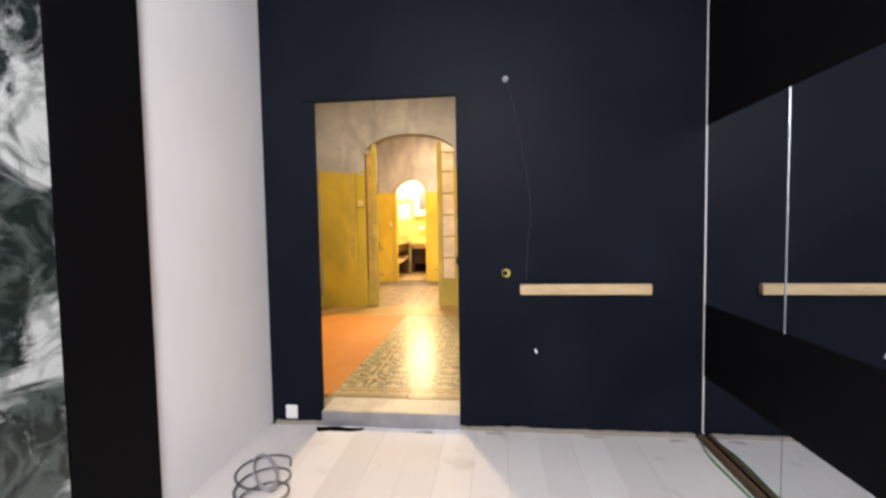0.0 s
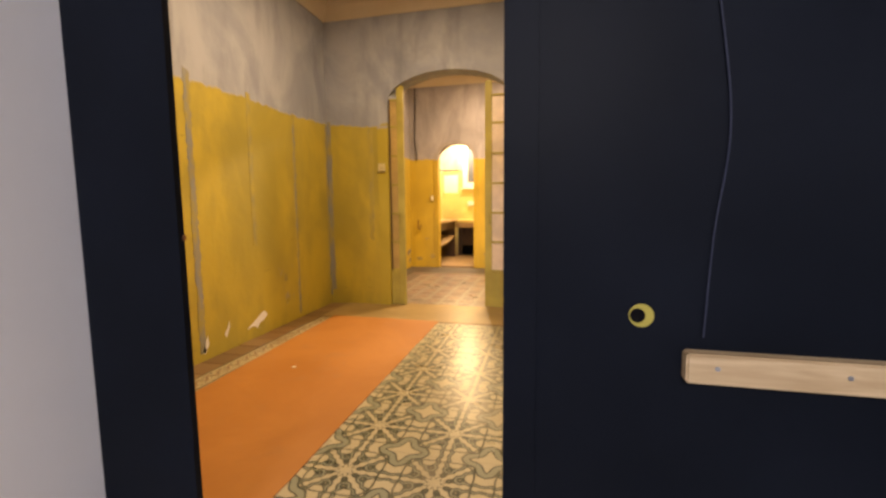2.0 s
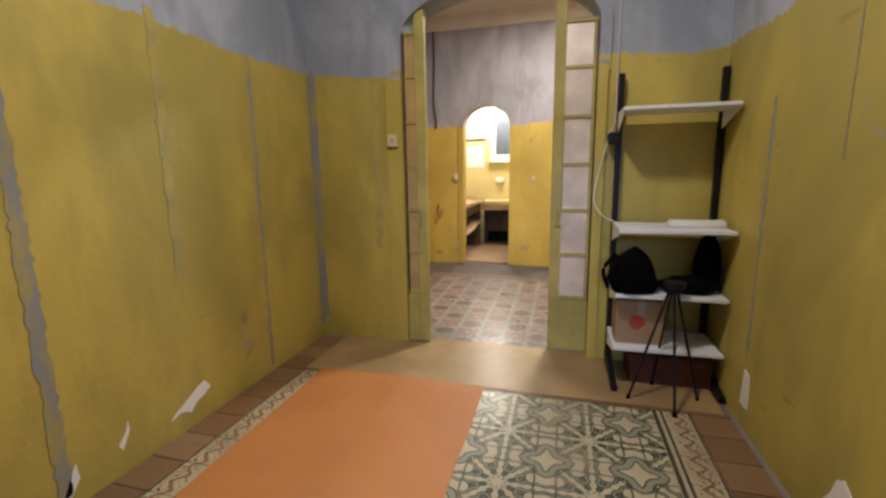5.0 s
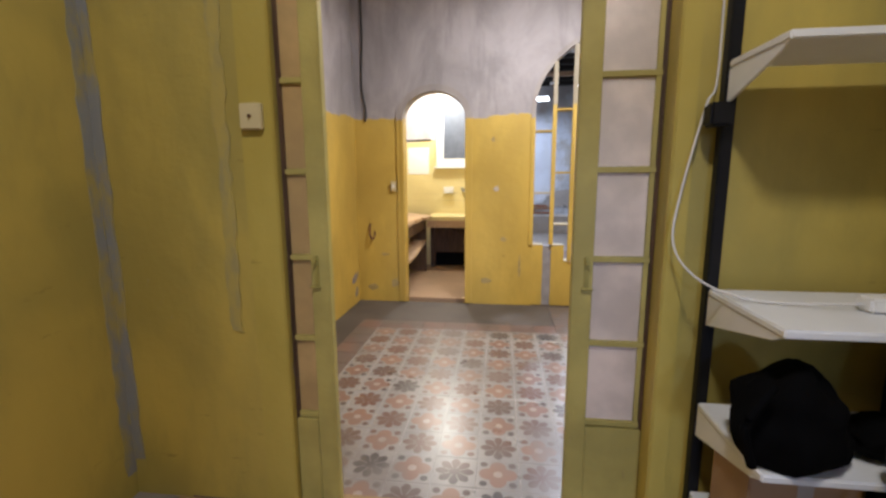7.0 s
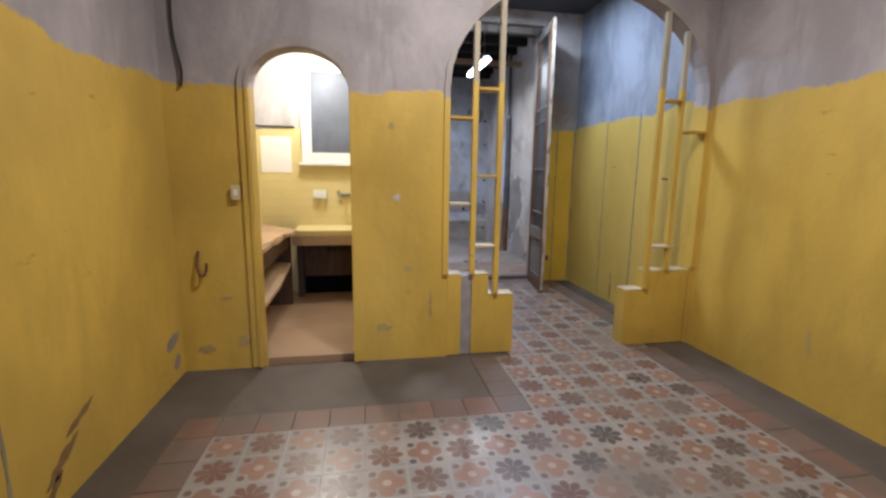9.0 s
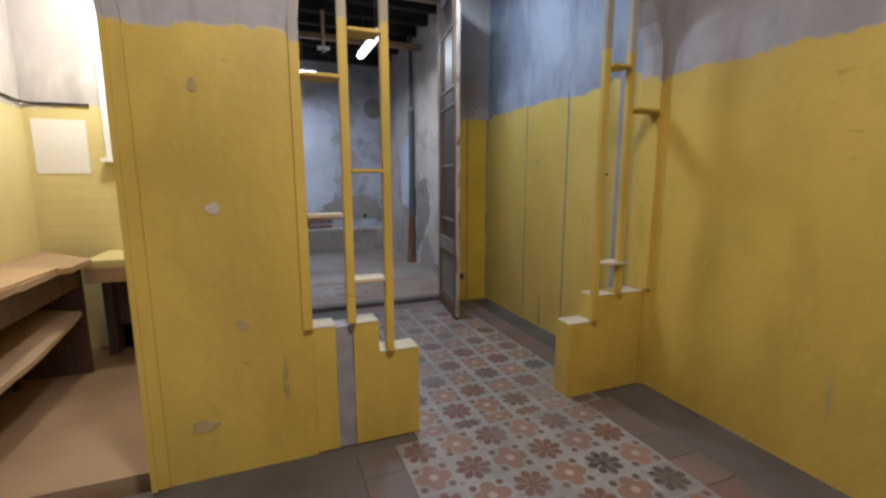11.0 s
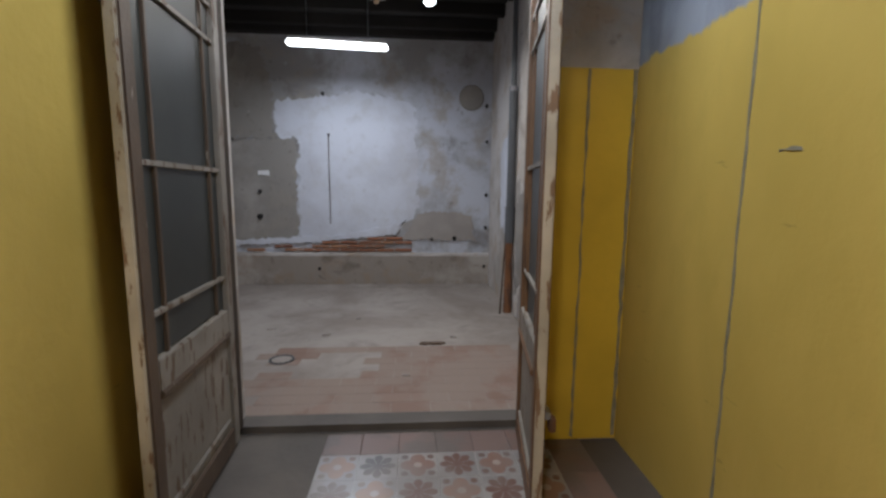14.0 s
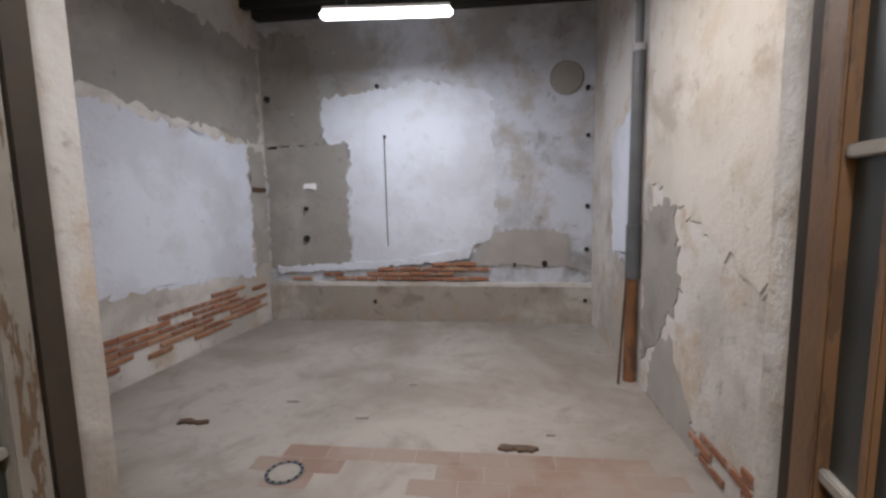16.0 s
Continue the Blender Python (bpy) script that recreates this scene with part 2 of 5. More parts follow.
def per_piece(name, colours, rough=0.6, grime=(0.2, 0.17, 0.14), bump=0.4, scale=9.0, grime_at=0.58):
    """Pieces that differ a little from one another."""
    g = Graph(name)
    rnd = g.add("ObjectInfo").outputs["Random"]
    tone = g.mix(g.step(rnd, 0.15, 0.5), colours[0], colours[1])
    tone = g.mix(g.step(rnd, 0.55, 0.95), tone, colours[2])
    n = g.noise(scale, 6)
    tone = g.mix(g.math("MULTIPLY", g.step(n, grime_at, grime_at + 0.12), 0.7), tone, grime)
    g.bump(g.noise(40, 4), bump, 0.006)
    return g.done(tone, rough)


BRICK = per_piece("old_brick", [(0.30, 0.125, 0.065), (0.22, 0.09, 0.05), (0.35, 0.18, 0.10)], 0.9, (0.40, 0.35, 0.31), 0.8, 12, 0.54)
FLOOR_BRICK = per_piece("floor_brick", [(0.235, 0.152, 0.118), (0.215, 0.135, 0.103), (0.25, 0.172, 0.137)], 0.8, (0.27, 0.215, 0.18), 0.5, 2.2, 0.40)
TERRACOTTA = per_piece("terracotta_tile", [(0.19, 0.10, 0.05), (0.15, 0.085, 0.045), (0.23, 0.135, 0.07)], 0.38, (0.13, 0.09, 0.06), 0.2, 5)
RED_TILE = per_piece("red_cement_tile", [(0.165, 0.098, 0.08), (0.135, 0.092, 0.08), (0.18, 0.118, 0.10)], 0.42, (0.115, 0.098, 0.086), 0.25, 3, 0.42)
PLANK = per_piece("pale_laminate", [(0.60, 0.58, 0.57), (0.64, 0.62, 0.61), (0.57, 0.55, 0.54)], 0.2, (0.50, 0.47, 0.45), 0.06, 3)


def flower_tile(name, kind):
    """Encaustic tile: a six-petal flower, or a cross with corner dots."""
    g = Graph(name)
    x, y, z = g.split(g.local())
    r = g.math("SQRT", g.math("ADD", g.math("MULTIPLY", x, x), g.math("MULTIPLY", y, y)))
    ang = g.math("ARCTAN2", y, x)
    where = g.noise(0.7, 3)
    rnd = g.add("ObjectInfo").outputs["Random"]
    dark = g.mix(g.step(g.math("ADD", where, g.math("MULTIPLY", rnd, 0.30)), 0.46, 0.70), (0.066, 0.057, 0.058), (0.13, 0.066, 0.05))
    base = g.mix(g.step(g.noise(3.0, 5), 0.35, 0.7), (0.20, 0.19, 0.185), (0.29, 0.265, 0.245))
    edge = g.math("MAXIMUM", g.math("ABSOLUTE", x), g.math("ABSOLUTE", y))
    if kind == "flower":
        petal = g.math("ADD", 0.060, g.math("MULTIPLY", g.math("ABSOLUTE", g.math("COSINE", g.math("MULTIPLY", ang, 4))), 0.030))
        tone = g.mix(g.step(g.math("SUBTRACT", petal, r), -0.002, 0.003), base, dark)
        vein = g.step(g.math("MULTIPLY", g.math("ABSOLUTE", g.math("COSINE", g.math("MULTIPLY", ang, 4))), r), 0.010, 0.005)
        tone = g.mix(g.math("MULTIPLY", vein, g.step(r, 0.018, 0.026)), tone, base)
        tone = g.mix(g.step(edge, 0.092, 0.097), tone, (0.275, 0.255, 0.24))
    else:
        warm = g.mix(rnd, (0.19, 0.108, 0.083), (0.24, 0.14, 0.10))
        petal = g.math("ADD", 0.054, g.math("MULTIPLY", g.math("ABSOLUTE", g.math("COSINE", g.math("MULTIPLY", ang, 2))), 0.034))
        tone = g.mix(g.step(g.math("SUBTRACT", petal, r), -0.002, 0.003), base, warm)
        tone = g.mix(g.step(r, 0.024, 0.018), tone, (0.32, 0.26, 0.22))
        tone = g.mix(g.step(edge, 0.092, 0.097), tone, (0.275, 0.255, 0.24))
        dx = g.math("SUBTRACT", g.math("ABSOLUTE", x), 0.066)
        dy = g.math("SUBTRACT", g.math("ABSOLUTE", y), 0.066)
        dot = g.math("SQRT", g.math("ADD", g.math("MULTIPLY", dx, dx), g.math("MULTIPLY", dy, dy)))
        tone = g.mix(g.step(dot, 0.020, 0.015), tone, dark)
    tone = g.mix(g.math("MULTIPLY", g.step(g.noise(2.0, 7, None, 0.65), 0.44, 0.68), 0.72), tone, (0.17, 0.145, 0.13))
    g.bump(g.noise(30, 4), 0.10, 0.003)
    return g.done(tone, g.math("ADD", 0.20, g.math("MULTIPLY", g.noise(4.0, 5), 0.22)), 0, 0.6)


FLOWER, CROSS = flower_tile("flower_tile_face", "flower"), flower_tile("cross_tile_face", "cross")


def star_tile(name):
    """Encaustic tile of a star carpet that repeats over two tiles."""
    g = Graph(name)
    x, y, z = g.split(g.place())
    u = g.math("SUBTRACT", g.math("FRACT", g.math("MULTIPLY", g.math("ADD", x, 20.35), 2.5)), 0.5)
    v = g.math("SUBTRACT", g.math("FRACT", g.math("MULTIPLY", g.math("ADD", y, 20.1), 2.5)), 0.5)
    r = g.math("SQRT", g.math("ADD", g.math("MULTIPLY", u, u), g.math("MULTIPLY", v, v)))
    ang = g.math("ARCTAN2", v, u)
    c8 = g.math("COSINE", g.math("MULTIPLY", ang, 8))
    c4 = g.math("COSINE", g.math("MULTIPLY", ang, 4))
    cream, green, ink = (0.46, 0.40, 0.27), (0.25, 0.26, 0.19), (0.05, 0.055, 0.04)

    def band(value, at, half):
        return g.step(g.math("ABSOLUTE", g.math("SUBTRACT", value, at)), half, half * 0.6)

    wavy = g.math("MULTIPLY", g.math("SINE", g.math("MULTIPLY", r, 55)), 0.010)
    d = g.math("ADD", g.math("MULTIPLY", g.math("MULTIPLY", g.math("ABSOLUTE", g.math("SINE", g.math("MULTIPLY", ang, 4))), r), 0.30), wavy)
    tone = g.mix(g.step(d, 0.040, 0.044), cream, green)
    tone = g.mix(band(d, 0.044, 0.013), tone, ink)
    tone = g.mix(g.step(d, 0.074, 0.080), tone, cream)
    tone = g.mix(band(d, 0.080, 0.010), tone, ink)
    corner = g.math("ADD", g.math("ABSOLUTE", u), g.math("ABSOLUTE", v))
    lobes = g.math("ADD", corner, g.math("MULTIPLY", g.math("COSINE", g.math("MULTIPLY", ang, 12)), 0.03))
    tone = g.mix(g.step(lobes, 0.68, 0.69), tone, green)
    tone = g.mix(band(lobes, 0.68, 0.022), tone, ink)
    tone = g.mix(g.step(lobes, 0.80, 0.82), tone, cream)
    tone = g.mix(band(lobes, 0.81, 0.016), tone, ink)
    tone = g.mix(band(g.math("ADD", r, g.math("MULTIPLY", c8, 0.03)), 0.10, 0.012), tone, ink)
    tone = g.mix(g.math("MULTIPLY", band(g.math("ADD", r, g.math("MULTIPLY", c4, 0.04)), 0.42, 0.014), 0.9), tone, ink)
    tone = g.mix(g.math("MULTIPLY", g.step(g.noise(2.4, 6), 0.50, 0.72), 0.5), tone, (0.30, 0.25, 0.17))
    g.bump(g.noise(30, 4), 0.10, 0.003)
    return g.done(tone, g.math("ADD", 0.20, g.math("MULTIPLY", g.noise(4.0, 5), 0.2)), 0, 0.6)


def border_tile(name):
    """Border tile: dark stripes along it with a vine between."""
    g = Graph(name)
    x, y, z = g.split(g.local())
    cream, ink = (0.42, 0.35, 0.23), (0.05, 0.052, 0.04)
    wave = g.math("MULTIPLY", g.math("SINE", g.math("MULTIPLY", y, 62.8)), 0.022)
    vine = g.step(g.math("ABSOLUTE", g.math("SUBTRACT", g.math("ADD", x, -0.025), wave)), 0.012, 0.008)
    leaf = g.step(g.noise(55, 2, g.local()), 0.56, 0.60)
    tone = g.mix(vine, cream, (0.22, 0.10, 0.05))
    tone = g.mix(g.math("MULTIPLY", leaf, g.step(x, -0.03, -0.02)), tone, ink)
    for at, half in ((-0.085, 0.012), (-0.050, 0.008), (0.09, 0.006)):
        tone = g.mix(g.step(g.math("ABSOLUTE", g.math("SUBTRACT", x, at)), half, half * 0.7), tone, ink)
    tone = g.mix(g.math("MULTIPLY", g.step(g.noise(3.0, 6), 0.5, 0.72), 0.5), tone, (0.24, 0.18, 0.12))
    g.bump(g.noise(30, 4), 0.10, 0.003)
    return g.done(tone, 0.32)


STAR, BORDER = star_tile("star_tile_face"), border_tile("border_tile_face")


def orange_sheet():
    g = Graph("orange_paper")
    n = g.noise(1.3, 5, None, 0.6, 0.4)
    tone = g.mix(g.step(n, 0.35, 0.68), (0.39, 0.148, 0.040), (0.455, 0.185, 0.054))
    tone = g.mix(g.math("MULTIPLY", g.step(g.noise(5, 6), 0.55, 0.75), 0.4), tone, (0.36, 0.17, 0.08))
    g.bump(g.noise(6, 5), 0.15, 0.01)
    return g.done(tone, 0.55)


ORANGE = orange_sheet()


def concrete():
    g = Graph("dusty_concrete")
    p = g.place()
    big, mid, fine = g.noise(0.7, 6, p, 0.6, 0.6), g.noise(2.6, 7, p, 0.65, 0.5), g.noise(14, 6, p, 0.65)
    tone = g.mix(g.step(big, 0.36, 0.62), (0.225, 0.187, 0.160), (0.33, 0.29, 0.258))
    tone = g.mix(g.math("MULTIPLY", g.step(mid, 0.50, 0.68), 0.55), tone, (0.18, 0.148, 0.127))
    tone = g.mix(g.math("MULTIPLY", g.step(fine, 0.52, 0.72), 0.4), tone, (0.17, 0.15, 0.135))
    g.bump(g.math("ADD", mid, g.math("MULTIPLY", fine, 0.5)), 0.4, 0.01)
    return g.done(tone, g.math("ADD", 0.5, g.math("MULTIPLY", mid, 0.3)))


CONCRETE = concrete()


def marble():
    g = Graph("veined_marble")
    p = g.place()
    n = g.noise(2.4, 8, p, 0.62, 1.6)
    vein = g.step(n, 0.47, 0.60)
    tone = g.mix(vein, (0.012, 0.02, 0.018), (0.55, 0.58, 0.57))
    tone = g.mix(g.math("MULTIPLY", g.step(g.noise(7, 6, p, 0.6, 1.0), 0.45, 0.62), 0.6), tone, (0.10, 0.13, 0.12))
    return g.done(tone, 0.15)


MARBLE = marble()


def glass_like(name, colour, rough, transmission):
    g = Graph(name)
    g.put(g.shader.inputs["Transmission Weight"], transmission)
    dirt = g.noise(5, 6)
    tone = g.mix(g.step(dirt, 0.4, 0.7), tuple(c * 0.75 for c in colour), colour)
    return g.done(tone, g.math("ADD", rough, g.math("MULTIPLY", dirt, 0.12)))


FROSTED = glass_like("frosted_glass", (0.86, 0.76, 0.69), 0.45, 0.35)
TAN_PANE = glass_like("tan_obscured_glass", (0.56, 0.39, 0.16), 0.5, 0.15)
DIRTY_GLASS = glass_like("dirty_glass", (0.042, 0.046, 0.042), 0.36, 0.12)
WINDOW_GLASS = glass_like("night_window_glass", (0.13, 0.15, 0.20), 0.5, 0.1)
MIRROR = Graph("mirror_glass").done((0.80, 0.84, 0.86), 0.02, 1.0)


def lit(name, colour, strength):
    g = Graph(name)
    g.put(g.shader.inputs["Emission Color"], colour)
    g.put(g.shader.inputs["Emission Strength"], strength)
    return g.done((0.8, 0.8, 0.8), 0.4)


TUBE = lit("lit_tube", (0.92, 0.96, 1.0), 9.0)

# ---- mesh helpers ----


def mesh_of(name, bm, material):
    bmesh.ops.recalc_face_normals(bm, faces=bm.faces)
    me = bpy.data.meshes.new(name)
    bm.to_mesh(me)
    bm.free()
    me.materials.append(material)
    return me


def part(name, bm, material, parent=None, label=""):
    ob = new(name, mesh_of(name, bm, material))
    if parent:
        ob.parent = parent
    return tagged(ob, label)


def thing(name, label, category, at=(0, 0, 0), group=""):
    ob = new(name)
    ob.empty_display_size = 0.05
    ob.location = at
    return tagged(ob, label, category, group)


def box(x0, x1, y0, y1, z0, z1, bevel=0.0, bm=None):
    bm = bm or bmesh.new()
    made = bmesh.ops.create_cube(bm, size=1)["verts"]
    bmesh.ops.transform(bm, verts=made, matrix=Matrix.Translation(((x0 + x1) / 2, (y0 + y1) / 2, (z0 + z1) / 2)) @ Matrix.Diagonal((x1 - x0, y1 - y0, z1 - z0, 1)))
    if bevel:
        bmesh.ops.bevel(bm, geom=list({e for v in made for e in v.link_edges}), offset=bevel, segments=2, affect="EDGES")
    return bm


def rod(a, b, r, r2=None, sides=10, bm=None):
    bm = bm or bmesh.new()
    a, b = Vector(a), Vector(b)
    turn = (b - a).to_track_quat("Z", "Y").to_matrix().to_4x4()
    bmesh.ops.create_cone(bm, cap_ends=True, segments=sides, radius1=r, radius2=r if r2 is None else r2, depth=(b - a).length, matrix=Matrix.Translation((a + b) / 2) @ turn)
    return bm


def prism(axis, at, thick, pts, bm=None):
    """An outline of (along, z) pushed through from at to at + thick along axis x or y; axis z: (x, y) outline."""
    bm = bm or bmesh.new()

    def vert(u, v, d):
        return bm.verts.new({"x": (d, u, v), "y": (u, d, v), "z": (u, v, d)}[axis])

    a, b = [vert(u, v, at) for u, v in pts], [vert(u, v, at + thick) for u, v in pts]
    bm.faces.new(a)
    bm.faces.new(b[::-1])
    for k in range(len(pts)):
        j = (k + 1) % len(pts)
        bm.faces.new((a[k], a[j], b[j], b[k]))
    return bm


def tube(name, points, r, material, parent=None):
    """A round cable through the given points, as a mesh."""
    pts = [Vector(p) for p in points]
    fine = []
    for i in range(len(pts) - 1):
        p0, p1, p2, p3 = pts[max(i - 1, 0)], pts[i], pts[i + 1], pts[min(i + 2, len(pts) - 1)]
        for k in range(6):
            t = k / 6
            fine.append(0.5 * (2 * p1 + (p2 - p0) * t + (2 * p0 - 5 * p1 + 4 * p2 - p3) * t * t + (3 * p1 - p0 - 3 * p2 + p3) * t ** 3))
    fine.append(pts[-1])
    bm = bmesh.new()
    rings = []
    for i, p in enumerate(fine):
        d = (fine[min(i + 1, len(fine) - 1)] - fine[max(i - 1, 0)]).normalized()
        side = d.cross(Vector((0.31, 0.2, 0.93))).normalized()
        up = side.cross(d)
        rings.append([bm.verts.new(p + r * (math.cos(a) * side + math.sin(a) * up)) for a in (k * math.tau / 6 for k in range(6))])
    for a, b in zip(rings, rings[1:]):
        for k in range(6):
            bm.faces.new((a[k], a[(k + 1) % 6], b[(k + 1) % 6], b[k]))
    bm.faces.new(rings[0])
    bm.faces.new(rings[-1])
    return part(name, bm, material, parent)


def arch(a, b, base, spring, apex, n=20):
    """A notch in a wall's outline: up at a, over, and down at b."""
    w, mid = (b - a) / 2, (a + b) / 2
    over = [(mid - w * math.cos(math.pi * i / n), spring + (apex - spring) * math.sin(math.pi * i / n)) for i in range(n + 1)]
    return [(a, base), *over, (b, base)]


def arch_band(a, b, base, spring, apex, out, y0, y1, n=20):
    """A moulding that follows an arch and its jambs."""
    bm = bmesh.new()
    inner = arch(a, b, base, spring, apex, n)
    outer = arch(a - out, b + out, base, spring, apex + out, n)
    rows = [[bm.verts.new((u, y, z)) for u, z in pts] for y in (y0, y1) for pts in (inner, outer)]
    i0, o0, i1, o1 = rows
    for k in range(len(inner) - 1):
        bm.faces.new((i0[k], i0[k + 1], o0[k + 1], o0[k]))
        bm.faces.new((i1[k], i1[k + 1], o1[k + 1], o1[k]))
        bm.faces.new((i0[k], i0[k + 1], i1[k + 1], i1[k]))
        bm.faces.new((o0[k], o0[k + 1], o1[k + 1], o1[k]))
    for k in (0, -1):
        bm.faces.new((i0[k], o0[k], o1[k], i1[k]))
    return bm


def structure(name, bm, material, label=""):
    return tagged(part(name, bm, material), label, kind="structure")


def rect(a, b, low, high):
    return [(a, low), (b, low), (b, high), (a, high)]


def ragged(pts, amount=0.03, step=0.06, seed=0):
    """Breaks up the straight sides of an outline."""
    rng, out = random.Random(seed), []
    for (x0, y0), (x1, y1) in zip(pts, pts[1:] + pts[:1]):
        n = max(1, int(math.hypot(x1 - x0, y1 - y0) / step))
        for k in range(n):
            out.append((x0 + (x1 - x0) * k / n + rng.uniform(-amount, amount), y0 + (y1 - y0) * k / n + rng.uniform(-amount, amount)))
    return out


# ---- setting: hall with navy wall ----
F0, F1, F5 = 0.0, 0.10, 0.03
structure("floor_hall", box(-1.9, 1.4, -2.6, 2.68, -0.12, -0.012), GROUT)
navy = structure("wall_navy", prism("y", 2.68, 0.022, [(-2.8, F0), (-1.12, F0), (-1.12, 2.107), (-0.205, 2.107), (-0.205, F0), (1.5, F0), (1.5, 3.0), (-2.8, 3.0)]), NAVY, "matt navy-black painted wall with a doorway")
structure("wall_navy_back", prism("y", 2.705, 0.02, [(-2.8, F0), (-1.15, F0), (-1.15, 2.137), (-0.175, 2.137), (-0.175, F0), (1.5, F0), (1.5, 3.7), (-2.8, 3.7)]), WALL_FRONT)
part("door_casing", box(-0.203, -0.128, 2.673, 2.679, F0, 2.111), NAVY, navy)
part("door_casing", box(-1.20, -0.128, 2.672, 2.679, 2.112, 2.184), NAVY, navy)
structure("wall_white", box(-1.62, -1.474, 1.662, 2.679, F0, 3.0), WHITE_WALL, "smooth white painted wall")
structure("column_black", box(-1.62, -1.45, 1.25, 1.66, F0, 3.0, 0.006), BLACK_MATT, "black painted column")
structure("wall_marble", box(-1.62, -1.45, -2.6, 1.248, F0, 3.0), MARBLE, "black and white veined marble cladding")
structure("wall_behind", box(-1.62, 1.4, -2.75, -2.6, F0, 3.0), BLACK_MATT)
mirror_wall = structure("wall_mirror", box(1.275, 1.42, -2.6, 2.679, F0, 3.0), BLACK_MATT, "black wall clad with mirror panels")
for y0, y1 in ((1.954, 2.655), (1.10, 1.95), (-0.2, 1.096), (-2.5, -0.204)):
    part("mirror_panel", box(1.264, 1.274, y0, y1, 0.035, 2.98), MIRROR, mirror_wall)
    part("black_band", box(1.2605, 1.2635, y0, y1, 1.86, 2.98), BLACK_MATT, mirror_wall)
    part("black_band", box(1.2605, 1.2635, y0, y1, 0.38, 0.81), BLACK_MATT, mirror_wall)
part("white_edge_strip", box(1.262, 1.274, 2.662, 2.678, 0.02, 2.98, 0.002), WHITE_PLASTIC, mirror_wall)
part("joint_strip", box(1.2605, 1.2635, 1.9505, 1.9535, 0.80, 1.86), STEEL, mirror_wall)
part("wooden_skirting", box(1.225, 1.26, -2.5, 2.64, -0.012, 0.03, 0.004), DARK_WOOD, mirror_wall)
structure("ceiling_hall", box(-1.62, 1.4, -2.75, 2.68, 3.0, 3.1), WHITE_WALL)
structure("plaster_line", prism("y", 2.655, 0.024, ragged(rect(-1.44, 1.22, -0.011, 0.018), 0.006, 0.04, 3)), RUIN_LOW, "ragged white plaster edge along the wall foot")
step_ob = structure("threshold", box(-1.118, -0.207, 2.645, 2.88, -0.012, 0.098, 0.004), STEEL, "step covered with worn chequer plate")
bm = bmesh.new()
for i in range(16):
    for j in range(4):
        cx, cy = -1.09 + i * 0.057, 2.672 + j * 0.052
        box(cx, cx + 0.026, cy, cy + 0.008, 0.098, 0.1003, 0, bm)
tagged(part("raised_studs", bm, STEEL, step_ob), kind="stuff")

# ---- setting: front room ----
structure("floor_front", box(-2.7, 0.35, 2.726, 6.56, -0.1, F1 - 0.010), GROUT)
front_left = structure("wall_front_left", box(-2.76, -2.607, 2.726, 6.339, 0, 3.7), WALL_FRONT, "worn yellow wall with bare grey plaster above")
front_right = structure("wall_front_right", box(0.23, 0.38, 2.726, 6.339, 0, 3.7), WALL_FRONT, "worn yellow wall with bare grey plaster above")
A1 = (-1.86, -0.512, 0, 2.36, 2.665)
arch_wall = structure("wall_arch", prism("y", 6.34, 0.20, [(-2.76, 0), *arch(*A1), (1.54, 0), (1.54, 3.7), (-2.76, 3.7)]), WALL_FRONT, "yellow and grey wall with an arched opening")
structure("wall_arch_back", prism("y", 6.543, 0.02, [(-2.76, 0), *arch(*A1), (1.54, 0), (1.54, 3.7), (-2.76, 3.7)]), WALL_MIDDLE)
part("arch_moulding", arch_band(-1.86, -0.512, 2.05, 2.36, 2.665, 0.07, 6.318, 6.339), WALL_FRONT, arch_wall)
part("jamb_board", box(-1.985, -1.858, 6.312, 6.339, F1, 2.12, 0.005), TRIM_YELLOW, arch_wall)
part("jamb_board", box(-0.516, -0.452, 6.312, 6.339, F1, 2.12, 0.005), TRIM_YELLOW, arch_wall)
structure("ceiling_front", box(-2.76, 0.38, 2.726, 6.54, 3.5, 3.62), CEIL)
for name, bm in (("cornice_left", prism("y", 2.73, 3.609, [(-2.606, 3.29), (-2.59, 3.29), (-2.50, 3.40), (-2.48, 3.499), (-2.606, 3.499)])),
                 ("cornice_far", prism("x", -2.606, 2.835, [(6.339, 3.29), (6.32, 3.29), (6.23, 3.40), (6.21, 3.499), (6.339, 3.499)])),
                 ("cornice_right", prism("y", 2.73, 3.609, [(0.229, 3.29), (0.21, 3.29), (0.12, 3.40), (0.10, 3.499), (0.229, 3.499)]))):
    structure(name, bm, CEIL)
for y, z0, z1, w, m in ((4.32, 0.15, 2.22, 0.055, SMEAR), (4.975, 0.9, 2.2, 0.05, SMEAR_FAINT), (5.64, 0.14, 2.16, 0.03, SMEAR), (3.42, 0.13, 2.2, 0.03, SMEAR_FAINT)):
    part("filler_strip", prism("x", -2.609, 0.005, ragged(rect(y - w / 2, y + w / 2, z0, z1), 0.009, 0.03, int(y * 100))), m, front_left)
part("filler_strip", prism("x", -2.609, 0.005, ragged(rect(6.29, 6.335, 0.2, 2.16), 0.006, 0.06, 15)), SMEAR, front_left)
part("filler_strip", prism("y", 6.335, 0.004, ragged(rect(-2.604, -2.56, 0.25, 2.2), 0.006, 0.08, 5)), SMEAR, arch_wall)
part("filler_strip", prism("y", 6.335, 0.004, ragged(rect(-2.10, -2.05, 0.85, 2.1), 0.010, 0.05, 6)), SMEAR_FAINT, arch_wall)
